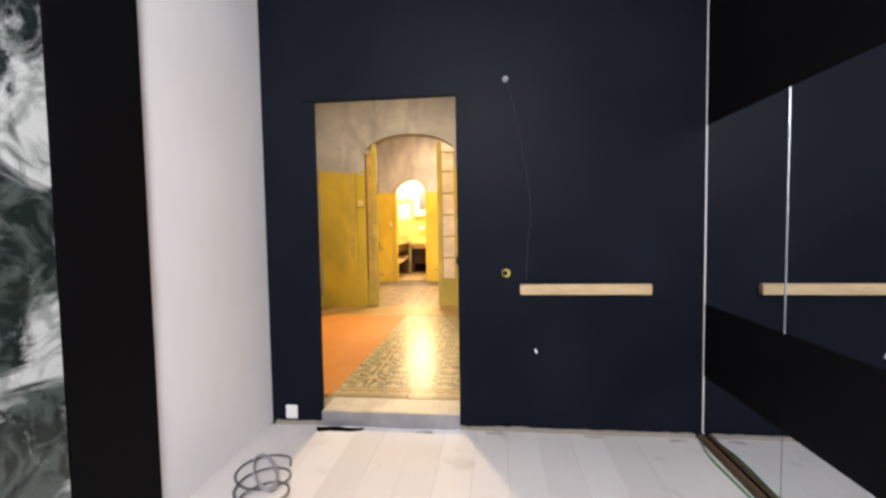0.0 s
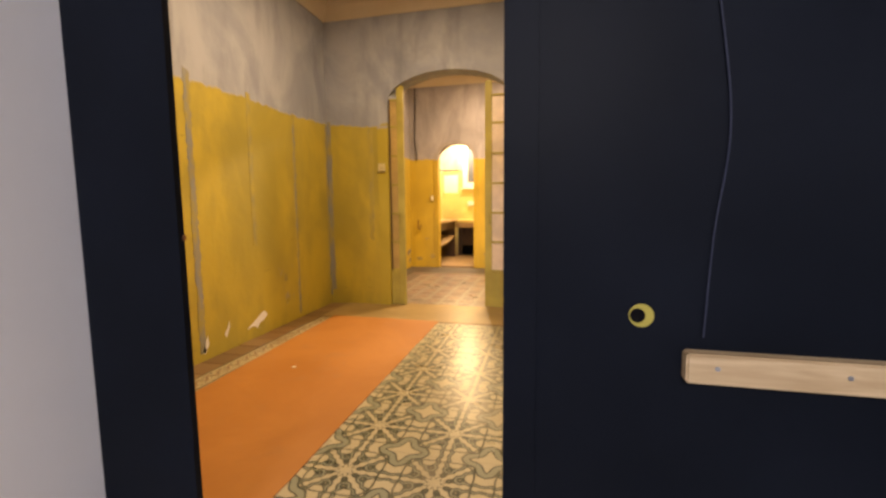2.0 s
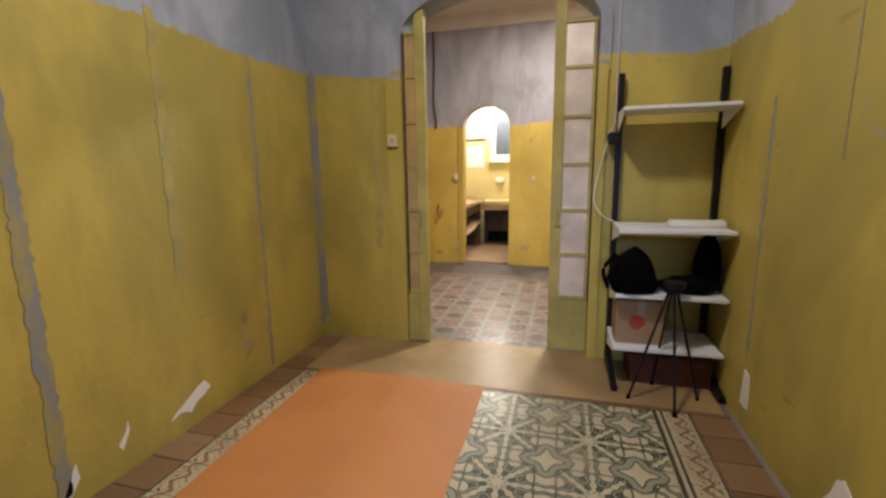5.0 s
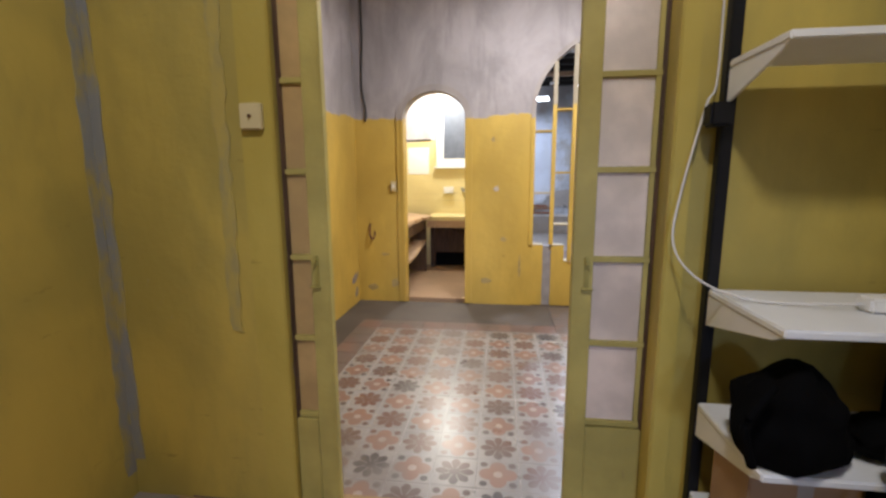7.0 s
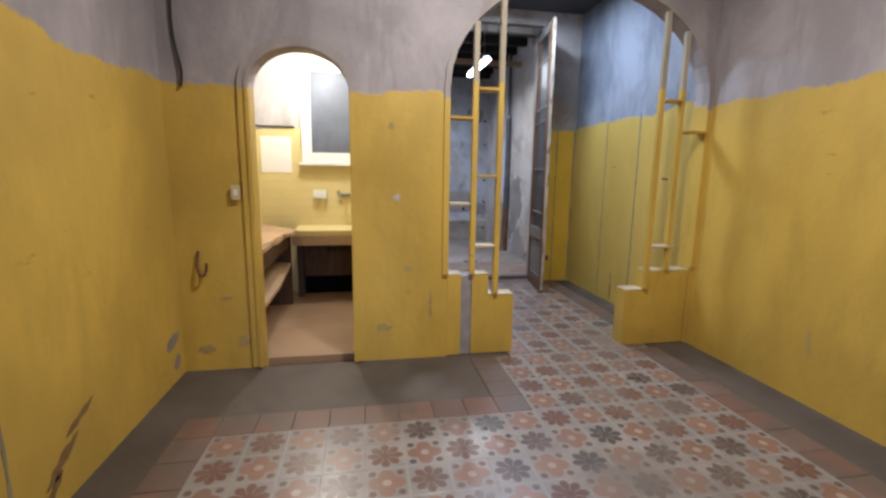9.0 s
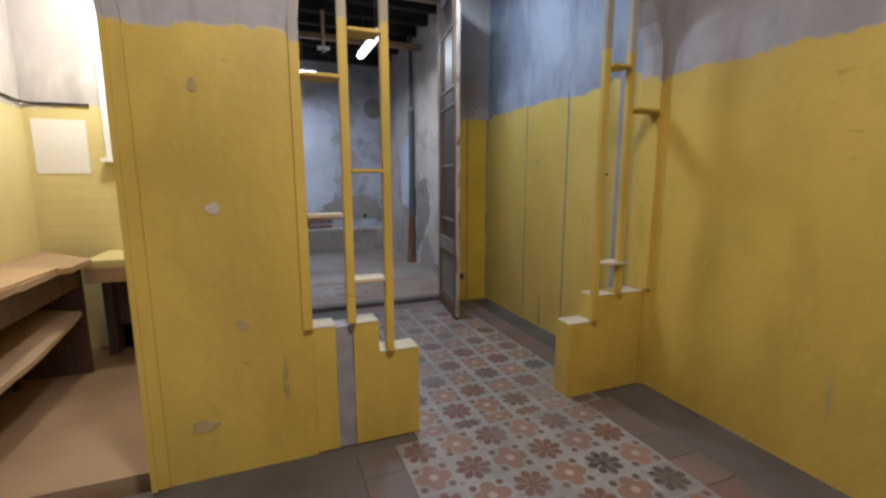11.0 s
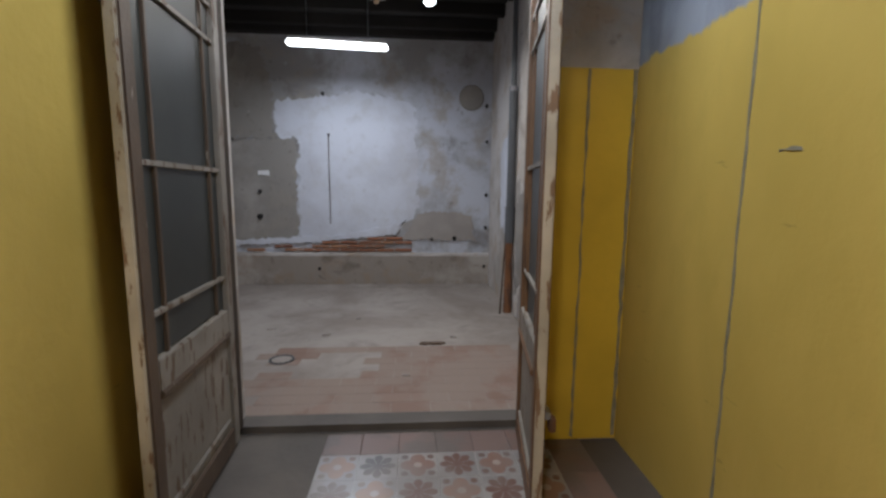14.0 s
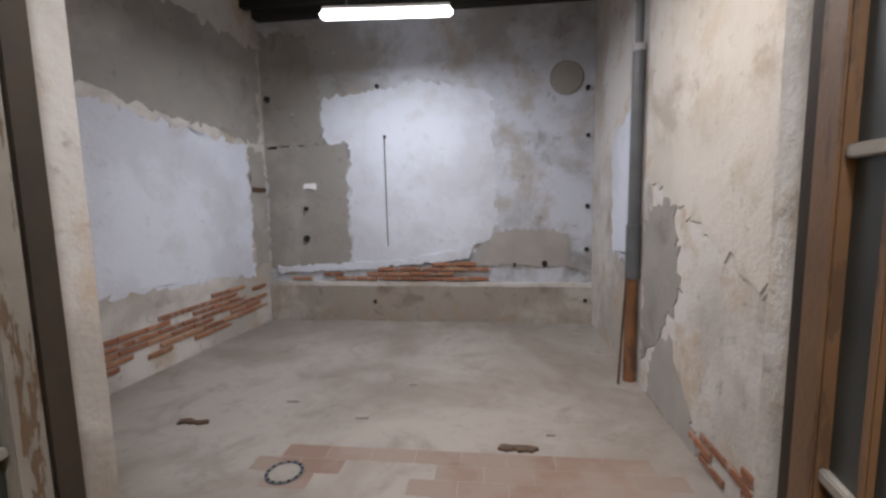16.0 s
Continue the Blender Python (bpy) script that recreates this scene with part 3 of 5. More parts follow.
for y, z, s in ((3.72, 0.586, 0.045), (5.41, 0.56, 0.035), (5.42, 0.32, 0.022)):
    part("damp_spot", prism("x", -2.609, 0.004, ragged([(y - s, z - s), (y + s, z - s), (y + s, z + s), (y - s, z + s)], s * 0.5, 0.02, int(y * 70))), SMEAR_FAINT, front_left)
for y, z, w in ((4.95, 0.235, 0.13), (4.57, 0.26, 0.035), (4.34, 0.2, 0.04), (3.72, 0.24, 0.08)):
    part("bare_patch", prism("x", -2.609, 0.005, ragged([(y - w, z - 0.03), (y, z - 0.05), (y + w, z + 0.01), (y + w * 0.8, z + 0.07), (y + 0.1 * w, z + 0.03)], 0.012, 0.04, int(y * 50))), WHITE_WALL, front_left)
for y, z0, z1 in ((5.08, 1.45, 2.15), (4.39, 1.55, 2.1)):
    part("crack", prism("x", 0.227, 0.006, ragged(rect(y - 0.004, y + 0.004, z0, z1), 0.003, 0.08, int(y * 10))), SEAM, front_right)
part("filler_strip", prism("x", 0.226, 0.006, ragged(rect(5.645, 5.67, 0.45, 1.75), 0.007, 0.04, 8)), SMEAR, front_right)
part("filler_strip", prism("x", 0.226, 0.006, ragged(rect(3.74, 3.775, 0.3, 1.9), 0.009, 0.04, 18)), SMEAR, front_right)
part("bare_patch", prism("x", 0.226, 0.006, ragged([(4.08, 0.14), (4.98, 0.12), (4.9, 0.26), (4.83, 0.40), (4.7, 0.27), (4.38, 0.25)], 0.015, 0.05, 9)), WHITE_WALL, front_right)
part("bare_patch", prism("x", 0.226, 0.006, ragged([(5.59, 0.2), (5.69, 0.2), (5.67, 0.40), (5.61, 0.38)], 0.012, 0.05, 19)), WHITE_WALL, front_right)

# ---- setting: middle room ----
structure("floor_middle", box(-2.7, 1.5, 6.56, 9.42, -0.1, F1 - 0.010), GREY_FLOOR)
middle_left = structure("wall_middle_left", box(-2.76, -2.607, 6.563, 9.419, 0, 3.7), WALL_MIDDLE, "bright yellow wall with bare plaster above")
structure("wall_middle_right", box(1.39, 1.54, 6.563, 9.55, 0, 3.7), WALL_MIDDLE, "bright yellow wall with bare plaster above")
N1, N2 = (-2.075, -1.428, 0, 2.05, 2.315), (-0.72, 1.352, 0, 2.12, 2.90)
far = structure("wall_far", prism("y", 9.42, 0.13, [(-2.76, 0), *arch(*N1), *arch(*N2), (1.389, 0), (1.389, 3.7), (-2.76, 3.7)]), WALL_MIDDLE, "yellow and grey wall with two arched openings")
part("arch_moulding", arch_band(N1[0], N1[1], F1, N1[3], N1[4], 0.07, 9.398, 9.419), ARCH_TRIM, far)
part("arch_bead", arch_band(N1[0] - 0.002, N1[1] + 0.002, F1, N1[3], N1[4], 0.022, 9.385, 9.398), ARCH_TRIM, far)
part("arch_moulding", arch_band(N2[0], N2[1], 0.75, N2[3], N2[4], 0.043, 9.400, 9.419), ARCH_TRIM, far)
structure("ceiling_middle", box(-2.76, 1.54, 6.54, 9.42, 3.5, 3.62), CEIL)
structure("cornice_middle", prism("x", -2.606, 3.99, [(9.419, 3.33), (9.40, 3.33), (9.32, 3.42), (9.30, 3.499), (9.419, 3.499)]), CEIL)
SCRAPE = plain("brown_scrape", (0.24, 0.15, 0.06), 0.8, 0.35, 18)
for y, z, w, h, tilt, m in ((8.29, 0.40, 0.11, 0.022, 0.35, SCRAPE), (8.15, 0.28, 0.12, 0.03, 0.55, SCRAPE), (8.08, 0.19, 0.07, 0.03, 0.6, SCRAPE), (7.79, 0.235, 0.03, 0.03, 0.2, SCRAPE), (7.74, 1.45, 0.06, 0.018, 0.0, SCRAPE), (9.26, 0.38, 0.10, 0.05, 0.2, RUIN_LOW), (9.30, 0.22, 0.05, 0.05, 0.2, RUIN_LOW)):
    pts = [(y + u * w, z + u * w * tilt + v * h) for u, v in ((-1, -0.4), (-0.3, -1), (0.7, -0.6), (1, 0.3), (0.2, 0.9), (-0.7, 0.5))]
    part("scrape", prism("x", -2.609, 0.005, ragged(pts, 0.010, 0.03, int(y * 30))), m, middle_left)
part("panel_joint", prism("x", -2.609, 0.005, ragged(rect(7.872, 7.887, 0.12, 2.08), 0.004, 0.09, 77)), SEAM, middle_left)
FADED = plain("faded_yellow", (0.46, 0.35, 0.14), 0.7, 0.3, 14)
for x, z, w, h, m in ((-1.10, 1.33, 0.03, 0.026, LILAC_SPOT), (-1.02, 0.80, 0.03, 0.026, FADED), (-0.85, 0.52, 0.014, 0.13, FADED), (-1.14, 1.83, 0.022, 0.03, FADED), (-1.2, 0.35, 0.06, 0.03, FADED), (-2.3, 0.62, 0.05, 0.015, FADED), (-2.2, 0.30, 0.05, 0.05, FADED), (-2.45, 0.25, 0.06, 0.04, FADED)):
    part("bare_patch", prism("y", 9.417, 0.003, ragged([(x - w, z - h * 0.3), (x - w * 0.4, z - h), (x + w * 0.6, z - h * 0.8), (x + w, z + h * 0.2), (x + w * 0.3, z + h), (x - w * 0.7, z + h * 0.7)], 0.006, 0.02, int(abs(x) * 99))), m, far)

# stepped half walls with ladder frames in the large arch
CAPPING = plain("cream_capping", (0.56, 0.48, 0.33), 0.6, 0.25, 12)
half_left = structure("half_wall_left", prism("y", 9.42, 0.13, [(-0.719, F1), (-0.613, F1), (-0.613, 0.742), (-0.719, 0.742)]), WALL_MIDDLE, "yellow stepped half wall")
part("filled_chase", prism("y", 9.432, 0.115, ragged(rect(-0.612, -0.527, F1, 0.735), 0.004, 0.08, 4)), FILLER, half_left)
part("pier", prism("y", 9.42, 0.13, [(-0.526, F1), (-0.188, F1), (-0.188, 0.575), (-0.398, 0.575), (-0.398, 0.742), (-0.526, 0.742)]), WALL_MIDDLE, half_left)
for a, b, z in ((-0.719, -0.61, 0.743), (-0.528, -0.396, 0.743), (-0.396, -0.186, 0.576)):
    part("capping", box(a + 0.004, b - 0.004, 9.418, 9.552, z, z + 0.006, 0.002), CAPPING, half_left)
half_right = structure("half_wall_right", prism("y", 9.42, 0.13, [(0.775, F1), (1.344, F1), (1.344, 0.732), (0.948, 0.732), (0.948, 0.572), (0.775, 0.572)]), WALL_MIDDLE, "yellow stepped half wall")
for a, b, z in ((0.773, 0.95, 0.573), (0.95, 1.10, 0.733), (1.15, 1.344, 0.733)):
    part("capping", box(a + 0.004, b - 0.004, 9.418, 9.552, z, z + 0.006, 0.002), CAPPING, half_right)


def ladder_frame(label, posts, rungs):
    frame_ob = thing("ladder_frame", label, "wooden frame", (posts[0][0], 9.414, posts[0][1]))
    back = Matrix.Translation(-frame_ob.location)
    for x, z0, z1 in posts:
        part("post", box(x - 0.02, x + 0.02, 9.392, 9.436, z0, z1, 0.006), POST_YELLOW, frame_ob)
    for a, b, z in rungs:
        part("rung", box(a, b, 9.372, 9.485, z - 0.009, z + 0.009, 0.004), CAPPING if z < 1.4 else POST_YELLOW, frame_ob)
    for child in frame_ob.children:
        child.data.transform(back)
    return frame_ob


def under_arch(x):
    u = (x - 0.3125) / 1.0325
    return 2.13 + 0.77 * math.sqrt(max(0, 1 - u * u))


ladder_frame("yellow painted wooden ladder frame standing on a stepped half wall", [(-0.535, 0.752, under_arch(-0.535) - 0.01), (-0.345, 0.586, under_arch(-0.345) - 0.01)],
             [(-0.515, -0.365, 2.105), (-0.515, -0.365, 1.49), (-0.515, -0.365, 0.967), (-0.719, -0.555, 1.90), (-0.719, -0.555, 1.284)])
ladder_frame("yellow painted wooden ladder frame beside the passage wall", [(0.945, 0.584, under_arch(0.945) - 0.01), (1.122, 0.744, under_arch(1.122) - 0.01)],
             [(0.965, 1.102, 2.085), (1.142, 1.344, 1.855), (0.965, 1.16, 0.94)])

# ---- setting: passage ----
structure("floor_passage", box(-0.9, 1.5, 9.42, 11.90, -0.1, F1 - 0.010), GREY_FLOOR)
passage_right = structure("wall_passage_right", box(1.392, 1.54, 9.551, 11.95, 0, 3.7), WALL_PASSAGE, "panelled yellow wall with bare grey plaster above")
passage_left = structure("wall_passage_left", box(-0.92, -0.80, 9.551, 11.719, 0, 3.7), WALL_PASSAGE, "yellow wall with a long crack")
door_wall = structure("wall_doors", prism("y", 11.72, 0.28, [(-2.9, 0), (-0.74, 0), (-0.74, 3.34), (0.90, 3.34), (0.90, 0), (1.60, 0), (1.60, 3.9), (-2.9, 3.9)]), RUIN_SIDE, "thick plastered wall with a tall double doorway")
part("yellow_facing", box(0.902, 1.388, 11.708, 11.719, F1, 2.085, 0.004), plain("deep_yellow_paint", (0.68, 0.46, 0.045), 0.5, 0.2, 2.0), door_wall)
for x, w in ((1.131, 0.011), (1.368, 0.017)):
    part("filler_strip", prism("y", 11.703, 0.006, ragged(rect(x - w / 2, x + w / 2, 0.12, 2.08), 0.005, 0.06, int(x * 100))), SEAM, door_wall)
for y, w, z0, z1, m in ((10.94, 0.009, 0.12, 2.12, SEAM), (10.33, 0.016, 0.12, 2.14, SEAM), (9.75, 0.05, 0.5, 2.2, FILLER), (10.655, 0.006, 0.11, 0.42, JOINT), (10.32, 0.006, 0.11, 0.2, JOINT)):
    part("panel_joint", prism("x", 1.388, 0.006, ragged(rect(y - w / 2, y + w / 2, z0, z1), 0.004, 0.07, int(y * 10))), m, passage_right)
part("wall_mark", prism("x", 1.389, 0.003, ragged(rect(10.72, 10.80, 1.603, 1.612), 0.004, 0.02, 4)), SEAM, passage_right)
part("wall_mark", prism("x", 1.388, 0.006, ragged(rect(9.85, 9.93, 1.475, 1.495), 0.004, 0.03, 5)), DARK_WOOD, passage_right)
part("crack", prism("x", -0.803, 0.005, ragged([(10.2, 0.12), (10.75, 0.52), (10.76, 0.535), (10.2, 0.14)], 0.008, 0.05, 6)), JOINT, passage_left)
structure("ceiling_passage", box(-0.92, 1.54, 9.42, 12.0, 3.5, 3.6), CEIL_GREY)
# Frame jambs coloured near black to put in the shaded gap by the leaves.
GAP_SHADE = plain("gap_shade_frame", (0.040, 0.025, 0.014), 0.7, 0.4, 9)
for x0, x1 in ((-0.74, -0.70), (0.868, 0.90)):
    structure("door_frame", box(x0, x1, 11.803, 11.875, 0.137, 3.30, 0.006), GAP_SHADE)
structure("door_frame", box(-0.74, 0.90, 11.803, 11.875, 3.26, 3.34, 0.006), DOOR_OLD)
structure("sill", prism("x", -0.738, 1.636, ragged([(11.87, 0.0), (12.0, 0.0), (12.0, 0.128), (11.87, 0.134)], 0.002, 0.2, 2)), GREY_FLOOR, "worn raised door sill")

# ---- setting: back room ----
structure("floor_back", box(-3.2, 1.6, 12.0, 16.4, -0.15, F5), CONCRETE, "dusty worn concrete floor")
back_wall = structure("wall_back", box(-3.1, 1.6, 16.2, 16.35, 0, 4.0), RUIN_WALL, "stripped blue-white plaster wall")
left_wall = structure("wall_back_left", prism("z", 0, 3.9, [(-2.50, 16.199), (-2.92, 12.001), (-3.08, 12.001), (-2.66, 16.199)]), RUIN_SIDE, "stripped plaster wall with bare brick at its foot")
right_wall = structure("wall_back_right", box(1.44, 1.60, 12.001, 16.199, 0, 3.9), RUIN_SIDE, "flaking plaster wall")
structure("ceiling_back", box(-3.1, 1.6, 12.0, 16.35, 3.84, 3.95), CEIL_DARK)
for k in range(8):
    structure("roof_beam", box(-3.0, 1.44, 12.25 + k * 0.52, 12.35 + k * 0.52, 3.70, 3.839, 0.008), CEIL_DARK)
structure("roof_beam", box(-2.49, 1.43, 16.06, 16.199, 3.64, 3.839, 0.01), CEIL_DARK)
structure("roof_beam", box(-2.6, 1.43, 14.06, 14.14, 3.42, 3.50, 0.006), BEAM_PALE, "pale weathered tie beam")
structure("roof_beam", box(-2.9, 1.43, 12.62, 12.70, 3.56, 3.64, 0.006), BEAM_PALE, "pale weathered tie beam")
structure("roof_hanger", box(-0.10, -0.06, 13.74, 13.80, 3.16, 3.70, 0.004), PALE_WOOD)
structure("roof_hanger", box(-0.16, 0.0, 13.73, 13.81, 3.20, 3.235, 0.004), WHITE_WALL)


def patch(name, pts, material, parent, axis="y", at=16.195, thick=0.007, seed=1, rag=0.028):
    return part(name, prism(axis, at, thick, ragged(pts, rag, 0.045, seed)), material, parent)


patch("footing", [(-2.49, 0.03), (1.435, 0.03), (1.435, 0.47), (-2.49, 0.49)], RUIN_LOW, back_wall, at=16.13, thick=0.075, seed=3, rag=0.012)
patch("ledge", [(-2.45, 0.472), (1.43, 0.46), (1.43, 0.505), (-2.45, 0.52)], RUIN_SIDE, back_wall, at=16.125, thick=0.08, seed=4, rag=0.006)
patch("render_patch", rect(-2.49, -1.46, 0.66, 2.18), PATCH_GREY, back_wall, seed=5)
patch("render_patch", [(-2.49, 2.2), (-1.75, 2.2), (-1.80, 3.0), (-1.95, 3.5), (-2.49, 3.5)], PATCH_GREY, back_wall, seed=15, rag=0.05)
patch("whitewash_patch", [(-1.44, 0.66), (-0.2, 0.78), (0.1, 0.9), (0.35, 1.2), (0.3, 2.7), (-0.5, 2.9), (-1.72, 2.72), (-1.74, 2.24), (-1.44, 2.2)], PATCH_WHITE, back_wall, seed=6, at=16.1965, thick=0.006, rag=0.045)
patch("render_patch", [(0.08, 0.72), (1.22, 0.70), (1.15, 1.06), (0.95, 1.14), (0.36, 1.13)], PATCH_BEIGE, back_wall, seed=7, at=16.183, thick=0.018)
patch("plaster_lip", [(-2.4, 0.70), (-0.9, 0.77), (-0.1, 0.92), (0.12, 1.02), (0.0, 0.80), (-1.2, 0.67), (-2.4, 0.62)], PATCH_WHITE, back_wall, seed=8, at=16.172, thick=0.028, rag=0.02)
patch("label_plate", rect(-2.02, -1.86, 1.665, 1.735), WHITE_WALL, back_wall, seed=9, at=16.18, rag=0.01)
for x, z, s in ((-2.0, 1.425, 0.03), (-2.01, 1.05, 0.045), (1.36, 2.72, 0.03), (1.37, 2.2, 0.025), (1.38, 1.4, 0.03), (1.38, 0.9, 0.03), (1.36, 0.3, 0.03), (-2.42, 2.75, 0.04), (0.55, 0.72, 0.025), (0.9, 0.73, 0.04), (-1.05, 2.84, 0.03), (-0.98, 2.26, 0.02), (-1.15, 0.27, 0.03)):
    part("wall_hole", prism("y", 16.165 if z > 0.5 else 16.122, 0.03, [(x + s * (0.8 + 0.3 * math.sin(k * 2.3)) * math.cos(k * 0.7854), z + s * math.sin(k * 0.7854)) for k in range(8)]), CEIL_DARK, back_wall)
part("round_vent", rod((1.13, 16.17, 2.84), (1.13, 16.199, 2.84), 0.17, 0.19, 20), PATCH_GREY, back_wall)
part("wire", rod((-0.98, 16.185, 0.95), (-0.985, 16.185, 2.26), 0.006), DARK_WOOD, back_wall)
LEFT = Matrix.Translation((-2.50, 16.2, 0)) @ Matrix.Rotation(math.atan2(0.42, 4.2), 4, "Z").inverted()
for pts, m, seed in (([(-3.6, 0.9), (-0.34, 0.66), (-0.36, 2.15), (-3.0, 2.4), (-3.6, 2.3)], PATCH_WHITE, 11), (rect(-0.32, -0.02, 0.75, 2.12), PATCH_GREY, 12), ([(-2.6, 2.45), (-0.1, 2.2), (-0.05, 3.3), (-2.5, 3.4)], PATCH_GREY, 13)):
    ob = patch("render_patch", pts, m, left_wall, "x", -0.004, 0.008, seed, 0.045)
    ob.data.transform(LEFT)
ob = part("wall_slot", prism("x", 0.004, 0.012, ragged(rect(-0.30, -0.06, 1.64, 1.69), 0.006, 0.05, 3)), DARK_WOOD, left_wall)
ob.data.transform(LEFT)
for pts, m, seed in (([(14.15, 0.45), (14.4, 0.3), (14.42, 1.35), (13.9, 1.55), (13.75, 0.9)], PATCH_GREY, 21), ([(12.9, 1.1), (14.3, 1.6), (14.35, 3.6), (12.6, 3.6), (12.6, 1.6)], PATCH_WARM, 22), ([(13.4, 0.03), (14.3, 0.05), (14.2, 0.35), (13.9, 0.62), (13.6, 0.3)], PATCH_BEIGE, 23), ([(14.7, 0.9), (15.3, 1.0), (15.4, 2.0), (14.75, 2.3)], PATCH_WHITE, 24)):
    patch("render_patch", pts, m, right_wall, "x", 1.4355 - seed * 0.0001, 0.008, seed, 0.045)
patch("dark_stain", [(14.6, 0.9), (14.75, 0.95), (14.72, 1.5), (14.66, 1.62), (14.6, 1.4)], GREY_PIPE, right_wall, "x", 1.424, 0.012, 25, 0.03)

# ---- setting: kitchen ----
structure("floor_kitchen", box(-2.7, -0.93, 9.551, 11.7, -0.1, F1 + 0.002), plain("kitchen_floor", (0.38, 0.255, 0.155), 0.5, 0.25, 2.0), "tan kitchen floor")
kitchen_back = structure("wall_kitchen_back", box(-2.7, -0.93, 11.52, 11.70, 0, 3.2), WALL_KITCHEN, "yellow and white kitchen wall")
structure("wall_kitchen_left", box(-2.72, -2.52, 9.551, 11.519, 0, 3.2), WALL_KITCHEN)
structure("wall_kitchen_right", box(-0.97, -0.93, 9.551, 11.519, 0, 3.2), WALL_KITCHEN)
structure("ceiling_kitchen", box(-2.72, -0.93, 9.551, 11.7, 3.2, 3.3), WHITE_WALL)
win = structure("window_1", box(-1.93, -1.17, 11.492, 11.505, 1.72, 2.62), WINDOW_GLASS, "white-framed kitchen window, dark outside")
for a, b, c, d in ((-2.03, -1.92, 1.62, 2.72), (-1.18, -1.07, 1.62, 2.72), (-1.92, -1.18, 1.62, 1.73), (-1.92, -1.18, 2.61, 2.72)):
    part("window_frame", box(a, b, 11.47, 11.519, c, d, 0.006), WHITE_PLASTIC, win)
part("window_sill", box(-2.06, -1.04, 11.43, 11.519, 1.585, 1.618, 0.005), WHITE_WALL, win)
part("white_tile", box(-2.48, -2.15, 11.513, 11.519, 1.50, 1.90), WHITE_WALL, kitchen_back)
bm = bmesh.new()
for k in range(9):
    box(-2.515, -0.98, 11.5182, 11.519, 1.0 + k * 0.1, 1.0012 + k * 0.1, 0, bm)
tagged(part("tile_joint", bm, PATCH_BEIGE, kitchen_back), kind="stuff")

# ---- things: hall ----
shelf = thing("wall_batten", "raw pine batten screwed to the navy wall", "batten", (0.57, 2.66, 0.90))
bm = box(-0.388, 0.388, -0.02, 0.0185, -0.032, 0.032, 0.004)
part("batten", bm, PALE_WOOD, shelf)
for x in (-0.33, -0.1, 0.2, 0.33):
    part("screw", rod((x, -0.022, 0.004), (x, -0.0195, 0.004), 0.005), STEEL, shelf)
hole = thing("wall_hole_cover", "round hole for a missing door lock", "hole", (0.098, 2.678, 1.0))
# Yellow disc stands in for the lit room showing through the hole.
part("lit_room_glimpse", rod((0, -0.001, 0), (0, 0.002, 0), 0.026, 0.026, 20), TRIM_YELLOW, hole)
part("bore", rod((-0.008, -0.003, 0), (-0.008, 0.002, 0), 0.016, 0.016, 16), BLACK_MATT, hole)
socket = thing("wall_socket", "white plastic wall socket near the floor", "socket", (-1.337, 2.678, 0.075))
part("plate", box(-0.04, 0.04, -0.010, 0.001, -0.045, 0.045, 0.004), WHITE_PLASTIC, socket)
part("insert", rod((0, -0.012, 0), (0, -0.009, 0), 0.022, 0.022, 16), WHITE_WALL, socket)
hook = thing("wall_plug", "small grey plug with a wire end", "wall plug", (0.104, 2.678, 2.19))
part("plug", rod((0, -0.012, 0), (0, 0.001, 0), 0.016, 0.02, 12), FILLER, hook)
loose = thing("loose_wire", "thin dark wire hanging on the navy wall", "wire", (0.11, 2.67, 2.18))
tube("wire", [(0, 0, 0), (0.05, 0, -0.2), (0.12, 0, -0.6), (0.14, 0, -0.80), (0.12, 0, -1.0), (0.11, 0.0, -1.22)], 0.0022, plain("dark_blue_wire", (0.035, 0.042, 0.07), 0.6, specular=0.1), loose)
end = thing("wire_end", "white wire tip sticking out of the wall", "wire", (0.27, 2.672, 0.51))
part("tip", rod((0, 0, 0.012), (0.012, -0.004, -0.012), 0.006), WHITE_PLASTIC, end)
coil = thing("cable_coil", "grey cable coiled on the floor", "cable", (-1.25, 2.15, 0.004))
tube("cable", [(0.15 * math.cos(a * 0.9) * (1 - a * 0.012) + 0.01 * a, 0.13 * math.sin(a * 0.9) - 0.02 * a, 0.003 + 0.0012 * a) for a in range(22)], 0.006, GREY_PIPE, coil)
tube("loose_end", [(0.12 * math.cos(a * 1.1 + 1) + 0.06, 0.16 * math.sin(a * 1.1) - 0.10, 0.012 + 0.002 * a) for a in range(12)], 0.006, FILLER, coil)
run = thing("floor_cable", "green cable lying along the mirror wall", "cable", (1.19, 2.6, 0.004))
tube("cable", [(0.03, 0, 0.0), (0.0, -0.2, 0), (0.01, -0.6, 0), (-0.02, -1.2, 0), (0.0, -2.0, 0)], 0.006, GREEN_WIRE, run)
debris = thing("black_sheet", "crumpled black foil scrap at the door foot", "scrap", (-1.0, 2.6, 0.0))
part("scrap", prism("z", -0.011, 0.012, ragged([(-0.14, -0.03), (0.16, -0.02), (0.17, 0.03), (-0.14, 0.035)], 0.012, 0.04, 2)), BLACK_CLOTH, debris)
for x, y in ((-0.42, 2.60), (0.02, 2.625), (0.62, 2.62), (1.10, 2.61)):
    c = thing("plaster_crumb", "crumbs of brown plaster on the floor", "rubble", (x, y, -0.012), "crumbs along the wall")
    part("crumb", prism("z", 0, 0.012, ragged([(-0.05, -0.015), (0.05, -0.012), (0.045, 0.016), (-0.05, 0.014)], 0.01, 0.02, int(x * 90))), PATCH_BEIGE, c)
